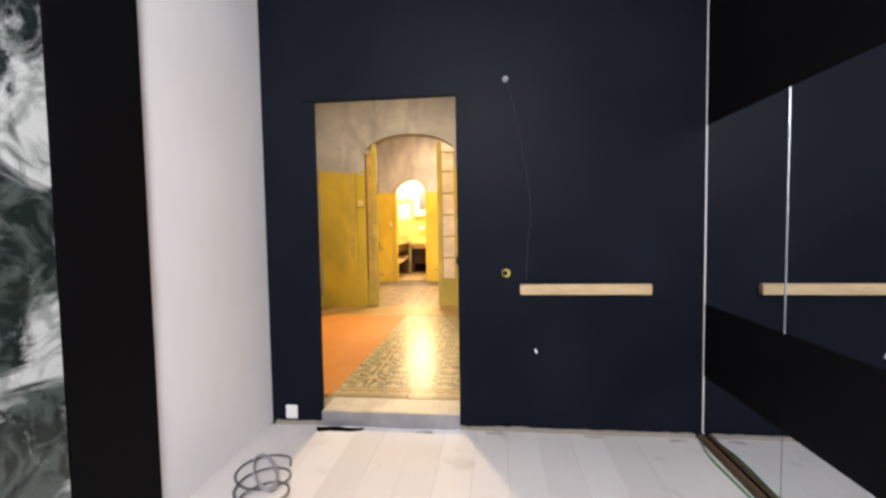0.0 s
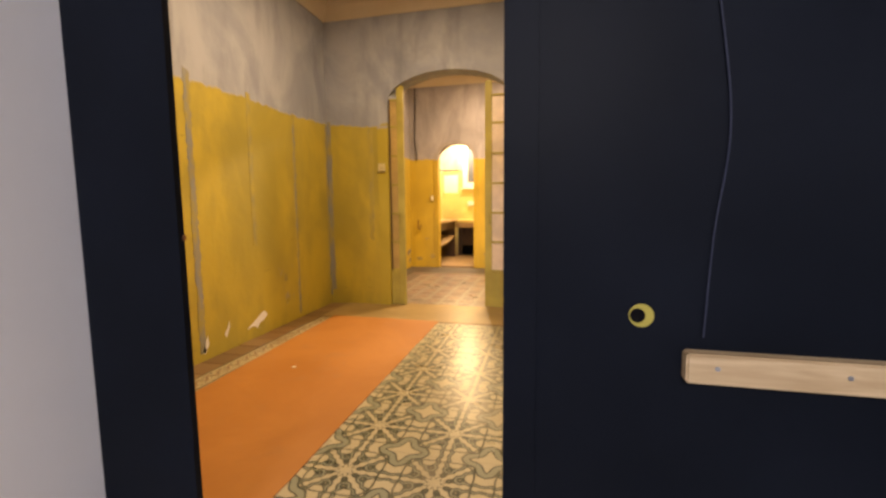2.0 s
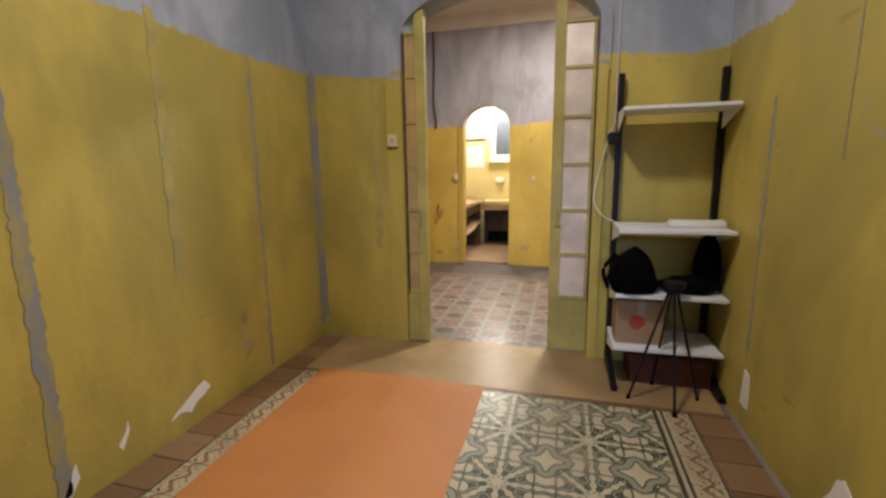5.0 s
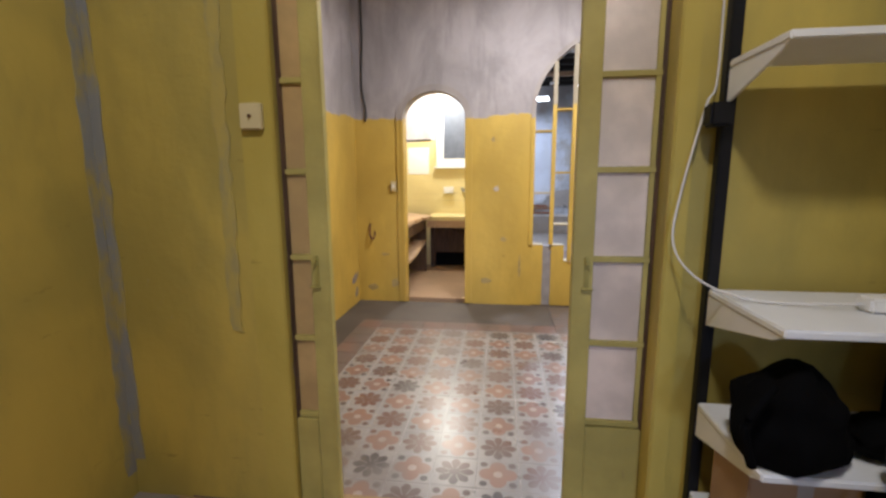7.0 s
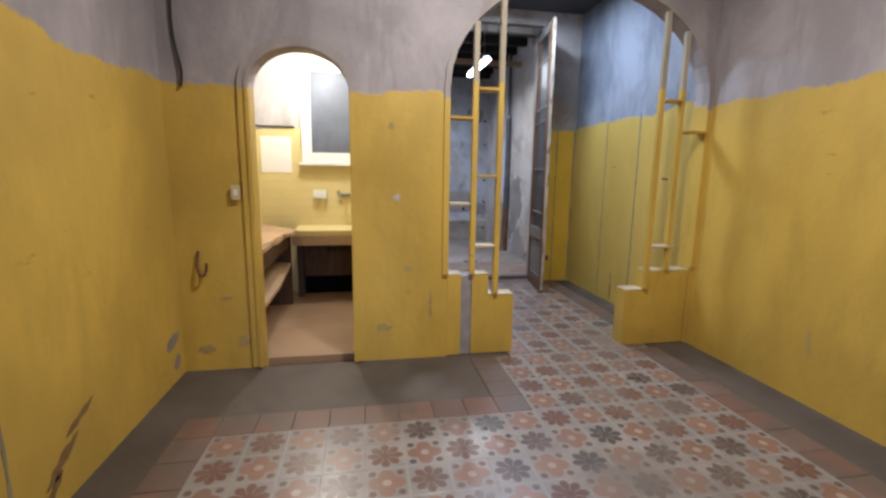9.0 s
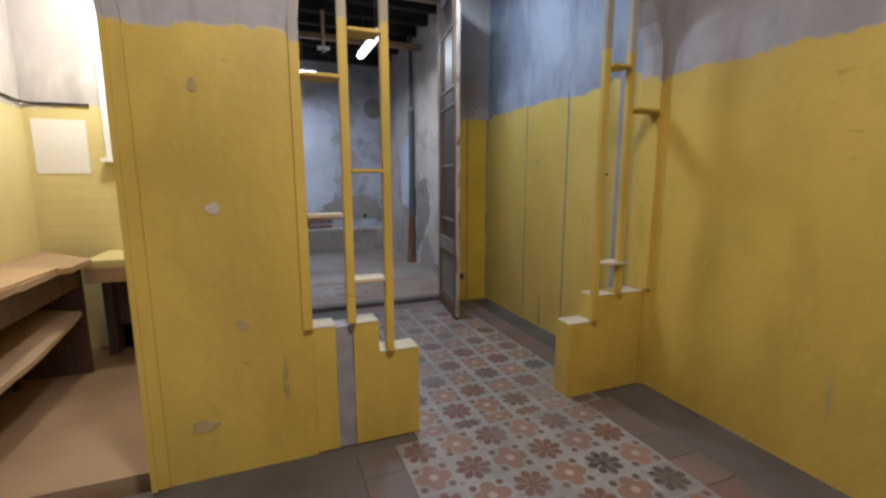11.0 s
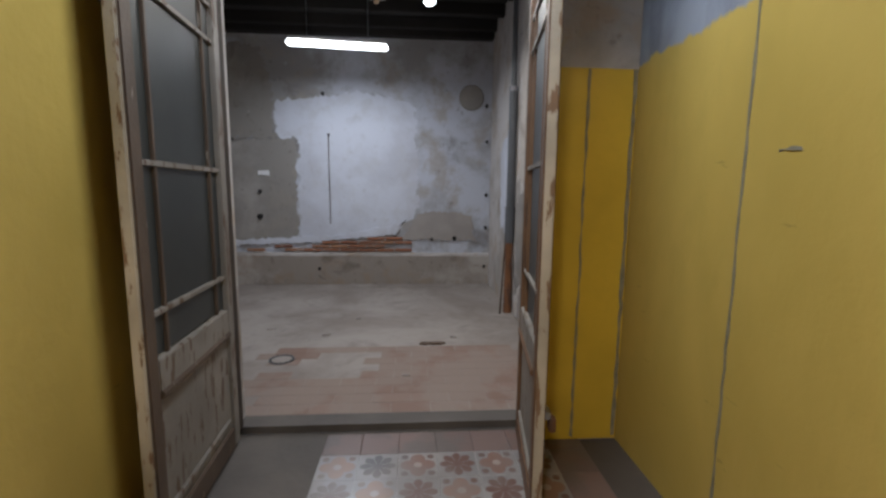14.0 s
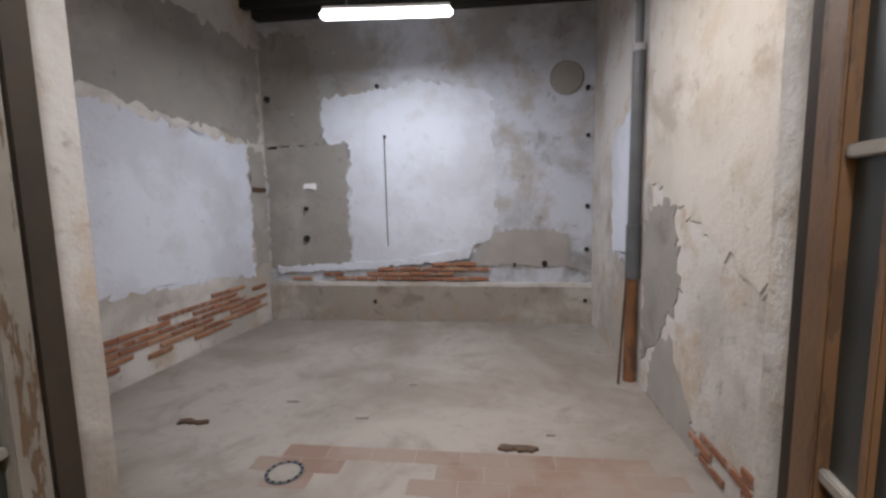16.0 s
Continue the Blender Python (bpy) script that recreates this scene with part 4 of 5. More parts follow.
note = thing("paper_note", "blank white sheet taped to the yellow wall", "paper", (-2.604, 3.79, 1.50))
part("sheet", box(-0.001, 0.0015, -0.075, 0.075, -0.11, 0.11), WHITE_WALL, note)
red = thing("lock_strike", "small rusty lock strike in the door jamb", "strike", (-1.1195, 2.70, 1.16))
part("plate", box(-0.001, 0.003, -0.006, 0.006, -0.008, 0.008, 0.001), RUST, red)

# ---- things: front room ----
sheet_ob = thing("floor_sheet", "orange protective paper spread on the tiles", "floor covering", (-1.68, 4.3, F1))
part("sheet", prism("z", 0.001, 0.003, ragged([(-0.53, -1.38), (0.53, -1.38), (0.53, 1.42), (-0.60, 1.45)], 0.006, 0.25, 3)), ORANGE, sheet_ob)
tan = thing("tan_sheet", "smooth tan board laid on the floor before the arch", "floor covering", (-1.1, 6.02, F1))
part("board", prism("z", 0.0005, 0.0015, ragged([(-1.30, -0.30), (1.28, -0.30), (1.28, 0.31), (0.65, 0.31), (0.62, 0.405), (-0.78, 0.405), (-0.80, 0.31), (-1.30, 0.31)], 0.003, 0.4, 4)), plain("tan_board", (0.40, 0.27, 0.13), 0.36, 0.4, 2.4), tan)
crumb = thing("paint_flake", "white paint flake lying on the orange paper", "flake", (-1.861, 4.331, F1 + 0.004))
part("flake", prism("z", 0, 0.004, [(-0.012, -0.008), (0.012, -0.01), (0.015, 0.008), (-0.005, 0.012)]), WHITE_WALL, crumb)


def glazed_leaf(name, label, x0, x1, stile_at, at_y, z1):
    """A narrow leaf of the arched glass door, hinged at one side."""
    leaf = thing(name, label, "door", ((x0 + x1) / 2, at_y, F1 + 0.008), "leaves of the arched door")
    cx, z0 = (x0 + x1) / 2, 0.0
    w = (x1 - x0) / 2
    wide, thin = 0.074, 0.011
    left, right = (thin, wide) if stile_at == "right" else (wide, thin)
    top_l, top_r = (z1 - 0.02, z1 + 0.10) if stile_at == "right" else (z1 + 0.10, z1 - 0.02)
    # Thin stile: bare wood edge, its dark colour also painting the slit's shade.
    part("stile_and_slit_shade", box(-w, -w + left, -0.02, 0.02, z0, top_l, 0.004), LEAF_GREEN if left == wide else DARK_WOOD, leaf)
    part("stile_and_slit_shade", box(w - right, w, -0.02, 0.02, z0, top_r, 0.004), LEAF_GREEN if right == wide else DARK_WOOD, leaf)
    a, b = -w + left, w - right
    part("bottom_panel", box(-w + 0.002 if left == thin else a, w - 0.002 if right == thin else b, -0.022, 0.014, z0, 0.385, 0.003), LEAF_GREEN, leaf)
    levels = [0.40, 0.72, 1.04, 1.36, 1.68, 2.00, 2.29]
    for z in levels:
        part("glazing_bar", box(a, b, -0.016, 0.016, z - 0.011, z + 0.011, 0.003), LEAF_GREEN, leaf)
    for z, zz in zip(levels, levels[1:]):
        part("pane", box(a + 0.002, b - 0.002, -0.003, 0.003, z + 0.012, zz - 0.012), FROSTED if stile_at == "left" else TAN_PANE, leaf)
    if stile_at == "left":
        part("inner_bar", box(b - 0.020, b - 0.003, -0.013, 0.006, 0.412, 2.279, 0.002), LEAF_GREEN, leaf)
    bolt = part("bolt", rod(((a + 0.02 if stile_at == "left" else b - 0.02) - (0.06 if stile_at == "left" else -0.06), -0.03, 0.93), ((a if stile_at == "left" else b), -0.03, 0.93), 0.005), BRASS, leaf)
    sx = -w + 0.05 if stile_at == "left" else w - 0.05
    part("latch", box(sx - 0.009, sx + 0.009, -0.028, -0.019, 0.93, 1.05, 0.003), BRASS, leaf)
    part("latch_knob", rod((sx, -0.045, 1.03), (sx, -0.02, 1.03), 0.009, 0.006), BRASS, leaf)
    return leaf


glazed_leaf("glass_door_leaf", "olive-yellow painted leaf with frosted panes, half hidden behind the jamb", -1.857, -1.690, "right", 6.366, 2.34)
glazed_leaf("glass_door_leaf", "olive-yellow painted glazed leaf with six frosted panes", -0.792, -0.512, "left", 6.44, 2.34)
sw = thing("switch_box", "old ivory switch box on the door jamb", "switch", (-1.925, 6.300, 1.66))
part("base", box(-0.045, 0.035, -0.014, 0.011, -0.045, 0.045, 0.004), SWITCH, sw)
part("toggle", rod((-0.005, -0.022, 0.0), (-0.005, -0.012, 0.0), 0.006), DARK_WOOD, sw)

rack = thing("shelf_rack", "black steel rack with white cantilever shelves against the wall", "shelf", (-0.09, 6.30, F1))
for x in (-0.285, 0.295):
    post = part("post", box(x - 0.018, x + 0.018, -0.025, 0.012, 0.0, 1.92, 0.003), BLACK_STEEL, rack)
    part("foot", prism("x", x - 0.018, 0.036, [(-0.45, 0.0), (0.012, 0.0), (0.012, 0.10), (-0.02, 0.10), (-0.45, 0.03)]), BLACK_STEEL, rack)
for z, y0 in ((1.66, -0.31), (0.965, -0.42), (0.575, -0.40), (0.245, -0.40)):
    sh = part("shelf", box(-0.30, 0.30, y0, -0.03, z, z + 0.022, 0.004), WHITE_SHELF, rack)
    for x in (-0.297, 0.289):
        part("bracket", prism("x", x, 0.008, [(y0 + 0.015, z - 0.001), (-0.027, z - 0.001), (-0.027, z - 0.10), (y0 + 0.05, z - 0.02)]), WHITE_SHELF, sh)
part("crossbar", box(-0.267, 0.277, -0.022, -0.004, 0.12, 0.15, 0.003), BLACK_STEEL, rack)
strip = thing("power_strip", "white plastic power strip on the rack shelf", "power strip", (0.05, 6.06, F1 + 0.987))
part("case", box(-0.15, 0.15, -0.03, 0.03, 0.0, 0.042, 0.008), WHITE_PLASTIC, strip)


def lump(name, label, category, at, size, material, seed, taper=0.25):
    """A soft bag: a squashed, dented ball on a flat bottom."""
    bag = thing(name, label, category, at)
    bm = bmesh.new()
    bmesh.ops.create_icosphere(bm, subdivisions=4, radius=1)
    for v in bm.verts:
        d = 1 + 0.22 * noise.noise(v.co * 1.7 + Vector((seed, 0, 0))) + 0.08 * noise.noise(v.co * 5 + Vector((0, seed, 0)))
        v.co = Vector((v.co.x * size[0] * d * (1 - taper * v.co.z), v.co.y * size[1] * d, max(v.co.z * d, -0.82) * size[2] + size[2] * 0.82))
    ob = part("body", bm, material, bag)
    for p in ob.data.polygons:
        p.use_smooth = True
    return bag


bag = lump("backpack", "slack black cloth backpack on a rack shelf", "bag", (-0.30, 5.98, F1 + 0.597), (0.14, 0.11, 0.145), BLACK_CLOTH, 3)
tube("strap", [(-0.10, -0.10, 0.25), (-0.17, -0.13, 0.16), (-0.14, -0.12, 0.05)], 0.012, BLACK_CLOTH, bag)
lump("black_pouch", "black cloth pouch slumped on a rack shelf", "bag", (0.03, 6.04, F1 + 0.597), (0.16, 0.10, 0.055), BLACK_CLOTH, 8, 0.1)
lump("rolled_bag", "tall black rolled bag standing on a rack shelf", "bag", (0.14, 6.10, F1 + 0.597), (0.075, 0.07, 0.185), BLACK_CLOTH, 5, 0.15)
carton = thing("cardboard_box", "brown cardboard box with a red round print", "box", (-0.23, 6.08, F1 + 0.267))
part("carton", box(-0.14, 0.14, -0.10, 0.10, 0, 0.27, 0.004), CARD, carton)
part("print", rod((-0.02, -0.103, 0.14), (-0.02, -0.1, 0.14), 0.045, 0.045, 20), RED, carton)
part("tape", box(-0.02, 0.02, -0.1015, 0.1015, 0.1, 0.2715), PATCH_BEIGE, carton)
crate = thing("red_crate", "dark red crate under the lowest shelf", "crate", (-0.05, 6.12, F1))
part("crate", box(-0.22, 0.24, -0.12, 0.12, 0.0, 0.17, 0.006), DARK_RED, crate)
part("rim", box(-0.23, 0.25, -0.13, 0.13, 0.17, 0.19, 0.005), DARK_RED, crate)
stool = thing("folding_stool", "black folded tripod stool with thin splayed legs", "stool", (-0.09, 5.80, F1))
part("seat", rod((0, 0.05, 0.665), (0, 0.05, 0.70), 0.055, 0.06, 18), BLACK_STEEL, stool)
for x, y in ((-0.215, -0.014), (0.0, -0.167), (0.168, 0.051), (-0.048, 0.2)):
    leg = part("leg", rod((x * 0.08, 0.05 + y * 0.05, 0.67), (x, y, 0.006), 0.008, 0.007), BLACK_STEEL, stool)
    part("rubber_foot", rod((x * 0.98, y * 0.98, 0.025), (x, y, 0.0), 0.011), BLACK_CLOTH, leg)
cord = thing("white_cord", "white cord running down the wall to the power strip", "cord", (-0.40, 6.325, 3.3))
tube("cord", [(0, 0, 0.18), (0.005, 0, -0.4), (0.0, 0, -1.1), (0.0, -0.01, -1.55), (-0.03, -0.02, -1.64), (-0.09, -0.04, -1.90), (-0.112, -0.07, -2.07), (-0.05, -0.14, -2.17), (0.08, -0.22, -2.205), (0.30, -0.27, -2.19)], 0.0036, WIRE, cord)
adapter = thing("adapter", "black adapter hooked on the rack post", "adapter", (-0.41, 6.26, F1 + 1.52))
part("case", box(-0.035, 0.03, -0.03, 0.03, -0.03, 0.04, 0.008), BLACK_STEEL, adapter)

# ---- things: middle room and kitchen ----
drop = thing("wall_cable", "dark cable hanging down the room corner", "cable", (-2.50, 9.41, 3.3))
tube("cable", [(0, 0, 0.15), (0.01, -0.005, -0.4), (-0.01, 0, -0.9), (0.03, -0.01, -1.15), (0.02, -0.01, -1.27)], 0.009, DARK_WIRE, drop)
hookw = thing("bent_wire", "rusty bent wire sticking out of the wall", "wire", (-2.46, 9.41, 0.86))
tube("wire", [(0, 0, 0.10), (-0.005, -0.02, 0.0), (0.02, -0.05, -0.06), (0.05, -0.04, -0.05), (0.055, -0.03, 0.02)], 0.010, RUST, hookw)
plate = thing("light_switch", "white light switch beside the kitchen arch", "switch", (-2.19, 9.394, 1.36))
part("plate", box(-0.03, 0.03, -0.010, 0.003, -0.05, 0.05, 0.004), SWITCH, plate)
part("rocker", box(-0.012, 0.012, -0.014, -0.009, -0.02, 0.02, 0.002), WHITE_PLASTIC, plate)
top = thing("worktop", "broken chipboard worktop along the kitchen wall", "worktop", (-2.51, 9.6, 0.88))
part("board", prism("z", 0.0, 0.035, ragged([(0, 0), (0.40, 0), (0.40, 0.55), (0.42, 0.57), (0.41, 1.0), (0.46, 1.05), (0.47, 1.36), (0, 1.91)], 0.003, 0.12, 5)), HARDBOARD, top)
part("loose_board", prism("z", 0.036, 0.012, [(0.02, 0.1), (0.37, 0.12), (0.42, 1.0), (0.05, 1.1)]), PALE_WOOD, top)
part("apron", box(0.365, 0.383, 0.0, 1.355, -0.15, -0.001, 0.003), DARK_WOOD, top)
# Two dark panels added to imitate the shade below the worktop.
part("under_shade_back", box(0.0, 0.012, 0.0, 1.9, -0.775, -0.001), DARK_WOOD, top)
part("under_shade_end", box(0.012, 0.40, 1.36, 1.375, -0.775, -0.001), DARK_WOOD, top)
low = thing("low_shelf", "sagging pale shelf board under the worktop", "shelf", (-2.51, 9.6, 0.45))
bm = prism("z", 0.0, 0.03, ragged([(0, 0), (0.40, 0), (0.41, 0.7), (0.40, 1.30), (0.20, 1.36), (0, 1.36)], 0.003, 0.10, 6))
for v in bm.verts:
    v.co.z += 0.10 * (v.co.y / 1.36) ** 2
part("board", bm, HARDBOARD, low)
part("leg", box(0.02, 0.06, 0.1, 0.14, -0.348, 0.0), DARK_WOOD, low)
part("leg", box(0.02, 0.06, 1.2, 1.24, -0.348, 0.07), DARK_WOOD, low)
sink = thing("sink_counter", "cream tiled sink counter with an open front", "counter", (-2.1, 10.97, F1))
part("slab", box(0.0, 1.12, 0.0, 0.545, 0.74, 0.80, 0.006), WALL_KITCHEN, sink)
part("apron", box(0.0, 1.12, 0.0, 0.03, 0.64, 0.74, 0.004), HARDBOARD, sink)
part("support", box(0.0, 0.06, 0.30, 0.545, 0.0, 0.74, 0.004), DARK_WOOD, sink)
# Black and dark brown boxes stand in for the shade under the counter.
part("void_shade_base", box(0.06, 1.12, 0.46, 0.545, 0.0, 0.22, 0.004), BLACK_MATT, sink)
part("void_shade_back", box(0.06, 1.12, 0.40, 0.545, 0.22, 0.74), DARK_WOOD, sink)
part("drain_pipe", rod((0.30, 0.3, 0.25), (0.30, 0.3, 0.74), 0.025), DARK_WOOD, sink)
part("drain_pipe", rod((0.30, 0.3, 0.55), (0.60, 0.3, 0.52), 0.022), DARK_WOOD, sink)
dish = thing("soap_dish", "white ceramic soap dish set in the tiles", "soap dish", (-1.85, 11.50, 1.24))
part("tray", box(-0.075, 0.075, -0.06, 0.012, -0.03, 0.0, 0.010), WHITE_PLASTIC, dish)
part("back", box(-0.075, 0.075, -0.01, 0.015, 0.0, 0.07, 0.006), WHITE_PLASTIC, dish)
tap = thing("tap", "chrome wall tap above the sink", "tap", (-1.58, 11.50, 1.25))
part("spout", rod((0, 0, 0), (-0.03, -0.16, -0.01), 0.012), STEEL, tap)
part("body", box(-0.07, 0.07, -0.03, 0.015, -0.015, 0.02, 0.008), STEEL, tap)
part("handle", rod((-0.06, -0.02, 0.02), (-0.06, -0.02, 0.05), 0.014), STEEL, tap)
klead = thing("kitchen_cable", "black cable sagging along the kitchen walls", "cable", (-2.51, 9.7, 2.06))
tube("cable", [(0, 0, 0.05), (0.0, 0.7, 0.0), (0.0, 1.4, -0.03), (0.02, 1.78, -0.05), (0.2, 1.805, -0.05), (0.40, 1.805, -0.05)], 0.010, DARK_WIRE, klead)
klamp = thing("kitchen_lamp", "bare bulb hanging from the kitchen ceiling", "lamp", (-1.8, 10.9, 3.2))
part("ceiling_rose", rod((0, 0, -0.03), (0, 0, 0), 0.045, 0.05, 16), WHITE_PLASTIC, klamp)
part("flex", rod((0, 0, -0.42), (0, 0, -0.03), 0.004), WHITE_PLASTIC, klamp)
part("lampholder", rod((0, 0, -0.48), (0, 0, -0.42), 0.022, 0.014, 14), WHITE_PLASTIC, klamp)


# ---- things: passage doors ----
def old_leaf(label, hinge, tip, outer, bar):
    """A tall old half-glazed door leaf from its hinge to its free edge."""
    h, t = Vector(hinge), Vector(tip)
    w = (t - h).length
    leaf = thing("old_door_leaf", label, "door", (h.x, h.y, 0), "leaves of the old double door")
    leaf.rotation_euler.z = math.atan2(t.y - h.y, t.x - h.x)
    z0, z1, d = F1 + 0.012, 3.22, 0.024
    part("hinge_stile", box(0, 0.075, -d, d, z0, z1, 0.005), outer if outer is DOOR_RUST else DOOR_OLD, leaf)
    part("free_stile", box(w - 0.07, w, -d, d, z0, z1, 0.006), outer, leaf)
    part("edge_strip", box(w, w + 0.012, -d * 0.8, d * 0.8, z0 + 0.02, z1, 0.004), DOOR_EDGE, leaf)
    a, b = 0.075, w - 0.07
    part("bottom_rail", box(a, b, -d, d, z0, 0.22, 0.004), outer, leaf)
    panel = part("lower_panel", box(a, b, -0.010, 0.010, 0.22, 0.74), DOOR_OLD, leaf)
    for s in (-1, 1):
        part("panel_moulding", box(a + 0.03, b - 0.03, s * 0.017 - 0.006, s * 0.017 + 0.006, 0.26, 0.29, 0.004), DOOR_OLD, panel)
    part("lock_rail", box(a, b, -d, d, 0.74, 0.86, 0.005), DOOR_OLD, leaf)
    part("rail_bead", box(a, b, -d - 0.010, d + 0.010, 0.715, 0.745, 0.006), outer, leaf)
    part("top_rail", box(a, b, -d, d, 3.12, z1, 0.004), DOOR_OLD, leaf)
    rows = [0.86, bar - 0.53, bar, 2.15, 2.31, 2.85, 3.12]
    for z in rows[1:-1]:
        part("glazing_bar", box(a, b, -0.016, 0.016, z - 0.011, z + 0.011, 0.003), DOOR_OLD, leaf)
    for x in (a + 0.10, b - 0.10):
        part("glazing_bar", box(x - 0.009, x + 0.009, -0.014, 0.014, 0.86, 3.12, 0.003), outer, leaf)
    cols = [a, a + 0.10, b - 0.10, b]
    for zl, zh in zip(rows, rows[1:]):
        for xl, xh in zip(cols, cols[1:]):
            part("pane", box(xl + 0.004, xh - 0.004, -0.002, 0.002, zl + 0.008, zh - 0.008), DIRTY_GLASS, leaf)
    return leaf


left_leaf = old_leaf("tall half-glazed wooden door leaf with peeling grey paint, standing open", (-0.712, 11.79), (-0.668, 10.965), DOOR_BROWN, 1.555)
part("metal_foot", prism("y", -0.030, 0.005, [(0.70, 0.115), (0.86, 0.112), (0.86, 0.30), (0.72, 0.23)]), FILLER, left_leaf, "grey metal patch")
right_leaf = old_leaf("tall half-glazed wooden door leaf with brown worn paint, standing open", (0.865, 11.80), (0.755, 11.09), DOOR_RUST, 1.585)
latch = part("hasp", box(0.62, 0.69, 0.024, 0.05, 0.55, 0.585, 0.006), STEEL, right_leaf, "rusty hasp")
part("padlock", box(0.63, 0.68, 0.045, 0.075, 0.49, 0.55, 0.006), RUST, latch)


# ---- things: back room ----
def tube_lamp(label, at, turn, length):
    lamp = thing("tube_lamp", label, "lamp", at, "fluorescent tube lamps")
    lamp.rotation_euler.z = radians(turn)
    part("diffuser", box(-length / 2, length / 2, -0.05, 0.05, -0.035, 0.025, 0.02), TUBE, lamp)
    part("housing", box(-length / 2 + 0.02, length / 2 - 0.02, -0.04, 0.04, 0.026, 0.06, 0.006), WHITE_PLASTIC, lamp)
    for x in (-length * 0.3, length * 0.3):
        part("hanger", rod((x, 0, 0.06), (x, 0, 0.56), 0.004), STEEL, lamp)
    return lamp


tube_lamp("lit white fluorescent tube lamp hung from the dark roof", (-0.62, 14.94, 3.145), 5, 1.16)
tube_lamp("lit white fluorescent tube lamp hung from the dark roof", (0.41, 13.15, 3.145), 91, 1.08)
plamp = thing("ceiling_lamp", "lit white lamp under the passage ceiling", "lamp", (0.3, 10.7, 3.5))
part("base", box(-0.06, 0.06, -0.32, 0.32, -0.03, 0.0, 0.006), WHITE_PLASTIC, plamp)
part("diffuser", box(-0.05, 0.05, -0.31, 0.31, -0.07, -0.031, 0.015), TUBE, plamp)

pipe = thing("drain_pipe", "grey plastic downpipe ending in a rusty iron stub", "pipe", (1.385, 14.52, F5))
part("upper_pipe", rod((0, 0, 2.56), (0, 0, 3.79), 0.030, 0.030, 16), GREY_PIPE, pipe)
part("main_pipe", rod((0, 0, 1.25), (0, 0, 2.58), 0.046, 0.046, 18), GREY_PIPE, pipe)
part("collar", rod((0, 0, 2.55), (0, 0, 2.60), 0.050, 0.050, 18), FILLER, pipe)
part("socket", rod((0, 0, 0.84), (0, 0, 1.26), 0.056, 0.056, 18), GREY_PIPE, pipe)
part("iron_stub", rod((0, 0, 0.0), (0, 0, 0.86), 0.048, 0.044, 16), RUST, pipe)
rodt = thing("iron_rod", "thin dark iron rod leaning beside the downpipe", "rod", (1.30, 14.46, F5))
part("rod", rod((-0.02, -0.02, 0), (0.045, 0.05, 1.0), 0.010, 0.008), DARK_WOOD, rodt)
drain = thing("floor_drain", "round cast drain grate in the concrete floor", "drain", (-0.855, 13.12, F5))
bm = bmesh.new()
bmesh.ops.create_circle(bm, segments=28, radius=0.105)
for v in list(bm.verts):
    bm.verts.new(v.co * 0.80)
bm.verts.ensure_lookup_table()
for k in range(28):
    bm.faces.new((bm.verts[k], bm.verts[(k + 1) % 28], bm.verts[28 + (k + 1) % 28], bm.verts[28 + k]))
ext = bmesh.ops.extrude_face_region(bm, geom=bm.faces[:])
for v in ext["geom"]:
    if isinstance(v, bmesh.types.BMVert):
        v.co.z += 0.008
part("rim", bm, GREY_PIPE, drain)
part("cover", rod((0, 0, 0.0005), (0, 0, 0.005), 0.083, 0.083, 24), CONCRETE, drain)
for k in range(14):
    a = k * math.tau / 14
    part("slot", rod((0.093 * math.cos(a), 0.093 * math.sin(a), 0.0072), (0.093 * math.cos(a), 0.093 * math.sin(a), 0.0095), 0.009, 0.009, 8), BLACK_MATT, drain)
for x, y, s, seed in ((0.45, 13.46, 0.12, 1), (-1.75, 13.6, 0.11, 2), (-0.35, 14.3, 0.03, 3), (-0.6, 13.75, 0.04, 4), (0.65, 13.62, 0.03, 5), (-1.2, 13.95, 0.05, 6), (0.2, 12.75, 0.03, 7)):
    c = thing("rubble", "bits of broken plaster on the concrete floor", "rubble", (x, y, F5), "rubble on the floor")
    part("chip", prism("z", 0.0, 0.014, ragged([(-s, -s * 0.25), (s, -s * 0.2), (s * 0.8, s * 0.2), (-s * 0.9, s * 0.25)], s * 0.14, 0.03, seed)), DARK_WOOD if seed in (1, 2) else PATCH_BEIGE, c)

# ---- pieces: floors and bricks ----


def tile_mesh(name, sx, sy, material, height=0.010, bevel=0.0025):
    """A slab with a slightly chamfered top, its origin at the middle of its top face."""
    bm = bmesh.new()
    a, b = (sx / 2, sy / 2), (sx / 2 - bevel, sy / 2 - bevel)
    low = [bm.verts.new((u * a[0], v * a[1], -height)) for u, v in ((-1, -1), (1, -1), (1, 1), (-1, 1))]
    mid = [bm.verts.new((u * a[0], v * a[1], -bevel * 0.5)) for u, v in ((-1, -1), (1, -1), (1, 1), (-1, 1))]
    top = [bm.verts.new((u * b[0], v * b[1], 0)) for u, v in ((-1, -1), (1, -1), (1, 1), (-1, 1))]
    for r, q in ((low, mid), (mid, top)):
        for k in range(4):
            bm.faces.new((r[k], r[(k + 1) % 4], q[(k + 1) % 4], q[k]))
    bm.faces.new(top)
    return mesh_of(name, bm, material)


def lay(name, me, parent, x, y, z, turn=0.0, rng=random.Random(5)):
    ob = new(name, me)
    ob.parent = parent
    ob.location = (x, y, z + rng.uniform(-0.0008, 0.0008))
    ob.rotation_euler = (rng.uniform(-0.003, 0.003), rng.uniform(-0.003, 0.003), turn)
    return ob


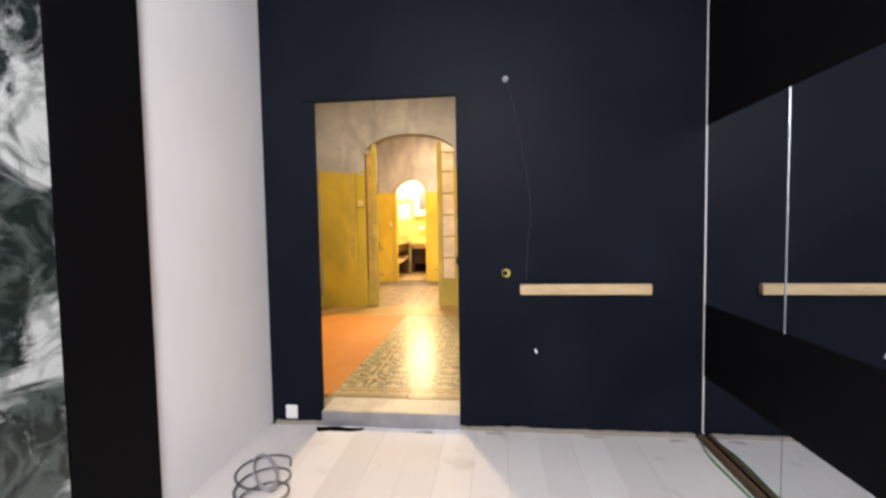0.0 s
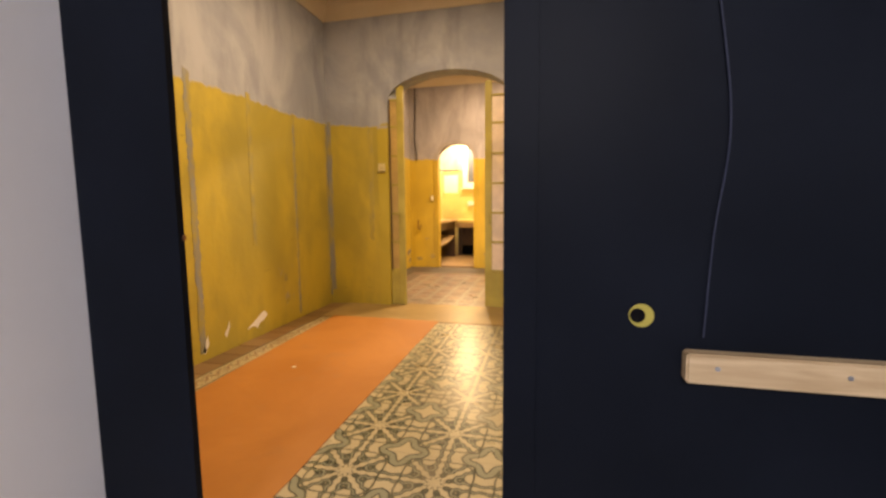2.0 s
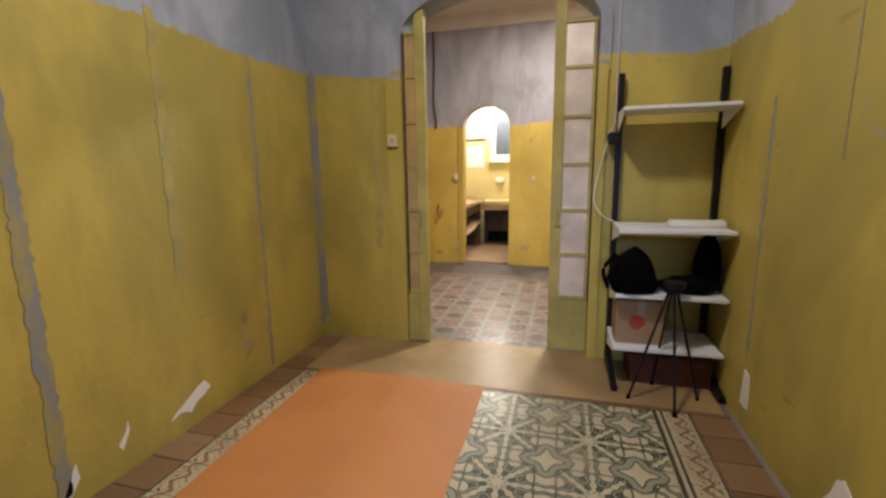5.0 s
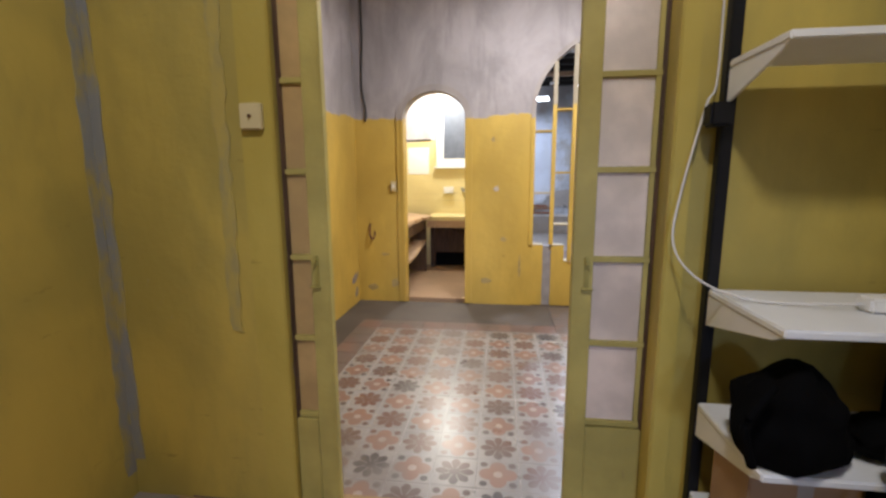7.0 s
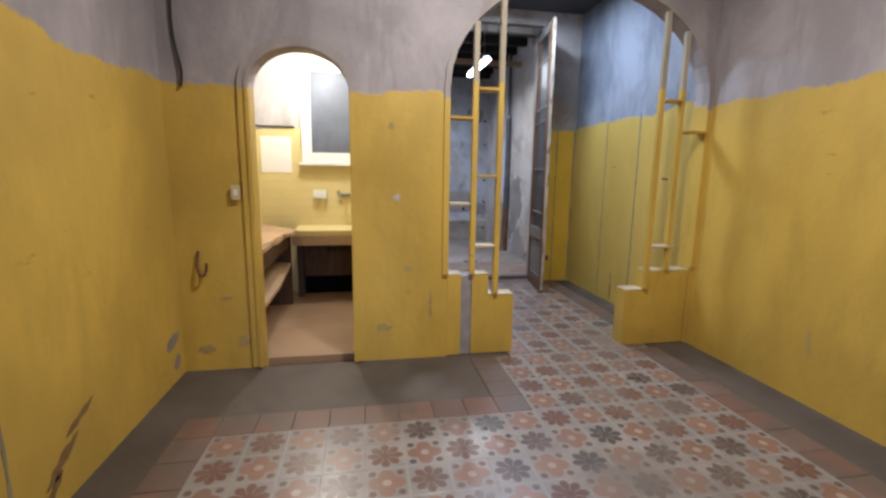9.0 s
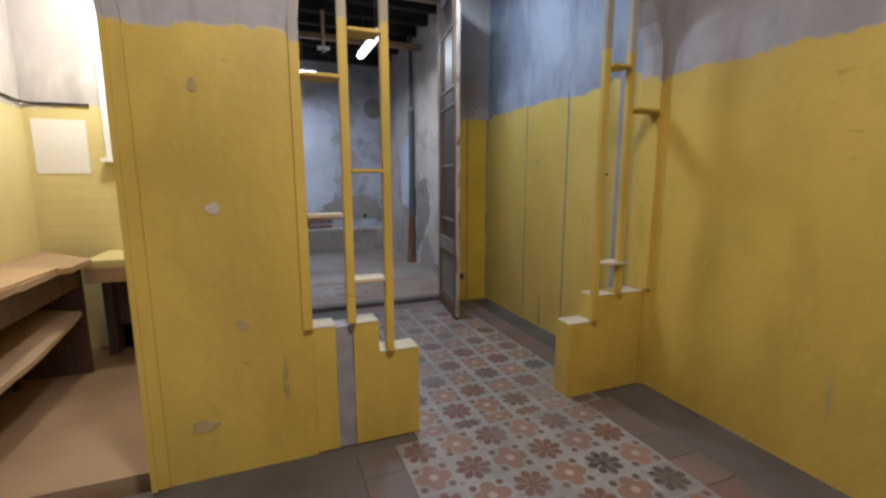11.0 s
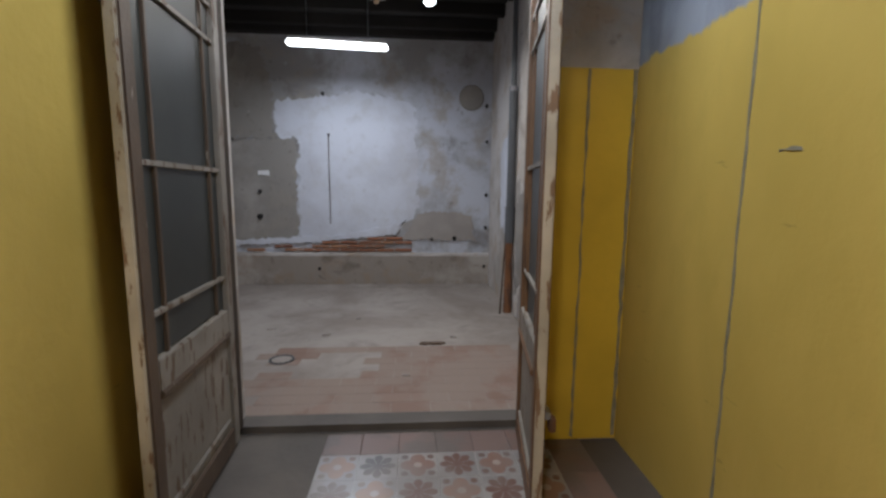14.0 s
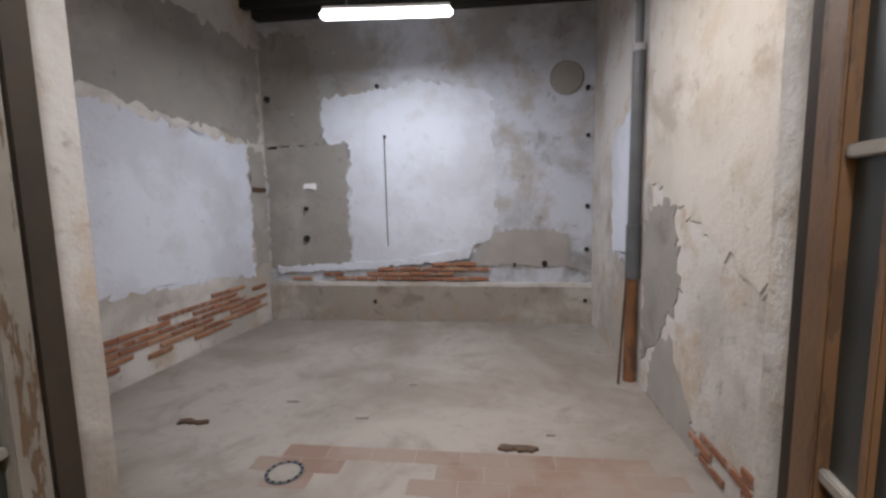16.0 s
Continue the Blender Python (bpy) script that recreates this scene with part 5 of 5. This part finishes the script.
objects = bpy.data.objects
T = 0.2
flower, cross = tile_mesh("flower_tile", 0.1992, 0.1992, FLOWER, 0.01, 0.0008), tile_mesh("cross_tile", 0.1992, 0.1992, CROSS, 0.01, 0.0008)
redt = tile_mesh("red_tile", 0.197, 0.197, RED_TILE)
star, border = tile_mesh("star_tile", 0.1993, 0.1993, STAR, 0.01, 0.0008), tile_mesh("border_tile", 0.197, 0.197, BORDER)
terra = tile_mesh("terracotta_tile", 0.195, 0.195, TERRACOTTA)
for i in range(-7, 12):
    for j in range(-10, 5):
        x, y = -1.048 + i * T, 8.433 + j * T
        if not (-2.35 < x < 1.1 and y < 9.3):
            continue
        if y > 8.55 and x < -0.40:
            if y < 8.7 or x > -0.55:
                lay("tile", redt, objects["floor_middle"], x, y, F1)
            continue
        edge = x < -2.1 or x > 0.9
        lay("tile", redt if edge else (flower if (i + j) % 2 == 0 else cross), objects["floor_middle"], x, y, F1)
for i in range(-1, 5):
    lay("tile", cross if i % 2 else flower, objects["floor_middle"], 0.078 + i * T, 9.385, F1).scale.y = 0.50
for i in range(-4, 7):
    for j in range(-8, 4):
        x, y = 0.078 + i * T, 11.125 + j * 0.1995
        if not (-0.72 < x < 1.1 and 9.43 < y < 11.8):
            continue
        if x < -0.18 and y > 10.95:
            continue
        kind = redt if (x < -0.2 or x > 0.95 or y > 11.62) else (flower if (i + j) % 2 == 0 else cross)
        lay("tile", kind, objects["floor_passage"], x, y, F1)
front = objects["floor_front"]
for j in range(17):
    y = 2.985 + j * T
    if y > 6.3:
        break
    for i in range(15):
        x = -2.50 + i * T
        if x > 0.2:
            continue
        if y > 5.72:
            lay("tile", terra, front, x, y, F1)
        elif i == 0 or i >= 13:
            lay("tile", terra, front, x, y, F1)
        elif i == 1:
            lay("tile", border, front, x, y, F1, math.pi)
        elif i == 12:
            lay("tile", border, front, x, y, F1)
        elif j == 0:
            lay("tile", border, front, x, y, F1, math.pi / 2)
        elif x > -1.35:
            lay("tile", star, front, x, y, F1)
plank = tile_mesh("plank", 0.1893, 1.198, PLANK, 0.010, 0.0006)
for i in range(15):
    for j in range(5):
        x, y = -1.53 + i * 0.19, 2.05 - j * 1.2 + (i % 3) * 0.0
        if x < 1.25:
            lay("plank", plank, objects["floor_hall"], x, y, -0.001)

wall_brick = tile_mesh("brick", 0.255, 0.040, BRICK, 0.02, 0.006)


def brick_on(me, parent, matrix):
    ob = new("brick", me)
    ob.parent = parent
    ob.matrix_world = matrix
    return ob


rng = random.Random(12)
for row in range(5):
    z = 0.555 + row * 0.058
    for k in range(11):
        x = -2.36 + k * 0.275 + (row % 2) * 0.13
        reach = -2.35 + row * 0.62
        if x < reach or x > 0.16 - 0.02 * row or rng.random() < 0.14:
            continue
        m = Matrix.Translation((x, 16.160 - rng.uniform(0, 0.008), z + rng.uniform(-0.004, 0.004))) @ Matrix.Rotation(math.pi / 2, 4, "X") @ Matrix.Rotation(rng.uniform(-0.02, 0.02), 4, "Z")
        brick_on(wall_brick, back_wall, m)
for row in range(7):
    z = 0.20 + row * 0.060
    for k in range(10):
        v = -2.55 + k * 0.265 + (row % 2) * 0.13
        top_edge = 0.62 - 0.10 * abs(v + 0.6)
        if z > top_edge or v > -0.2 or rng.random() < 0.22:
            continue
        m = LEFT @ Matrix.Translation((0.016 + rng.uniform(-0.004, 0.004), v, z)) @ Matrix.Rotation(math.pi / 2, 4, "Z") @ Matrix.Rotation(math.pi / 2, 4, "X")
        brick_on(wall_brick, left_wall, m)
for row in range(5):
    for k in range(4):
        y = 12.75 + k * 0.265 + (row % 2) * 0.13
        z = 0.07 + row * 0.060
        if z > 0.10 + 0.34 * (13.55 - y) or rng.random() < 0.25:
            continue
        brick_on(wall_brick, right_wall, Matrix.Translation((1.428 + rng.uniform(-0.004, 0.004), y, z)) @ Matrix.Rotation(-math.pi / 2, 4, "Z") @ Matrix.Rotation(math.pi / 2, 4, "X"))
floor_brick = tile_mesh("floor_brick", 0.261, 0.131, FLOOR_BRICK, 0.01, 0.003)
concrete_floor = objects["floor_back"]
for j in range(10):
    for i in range(11):
        x, y = -0.95 + i * 0.265 + (j % 2) * 0.13, 12.12 + j * 0.135
        keep = noise.noise(Vector((x * 1.1, y * 1.4, 3.0))) + 0.30 * (x + 0.4) - 0.25 * max(0, y - 13.1)
        if x > 1.25 or keep < -0.05:
            continue
        lay("floor_brick", floor_brick, concrete_floor, x, y, F5 + 0.002)
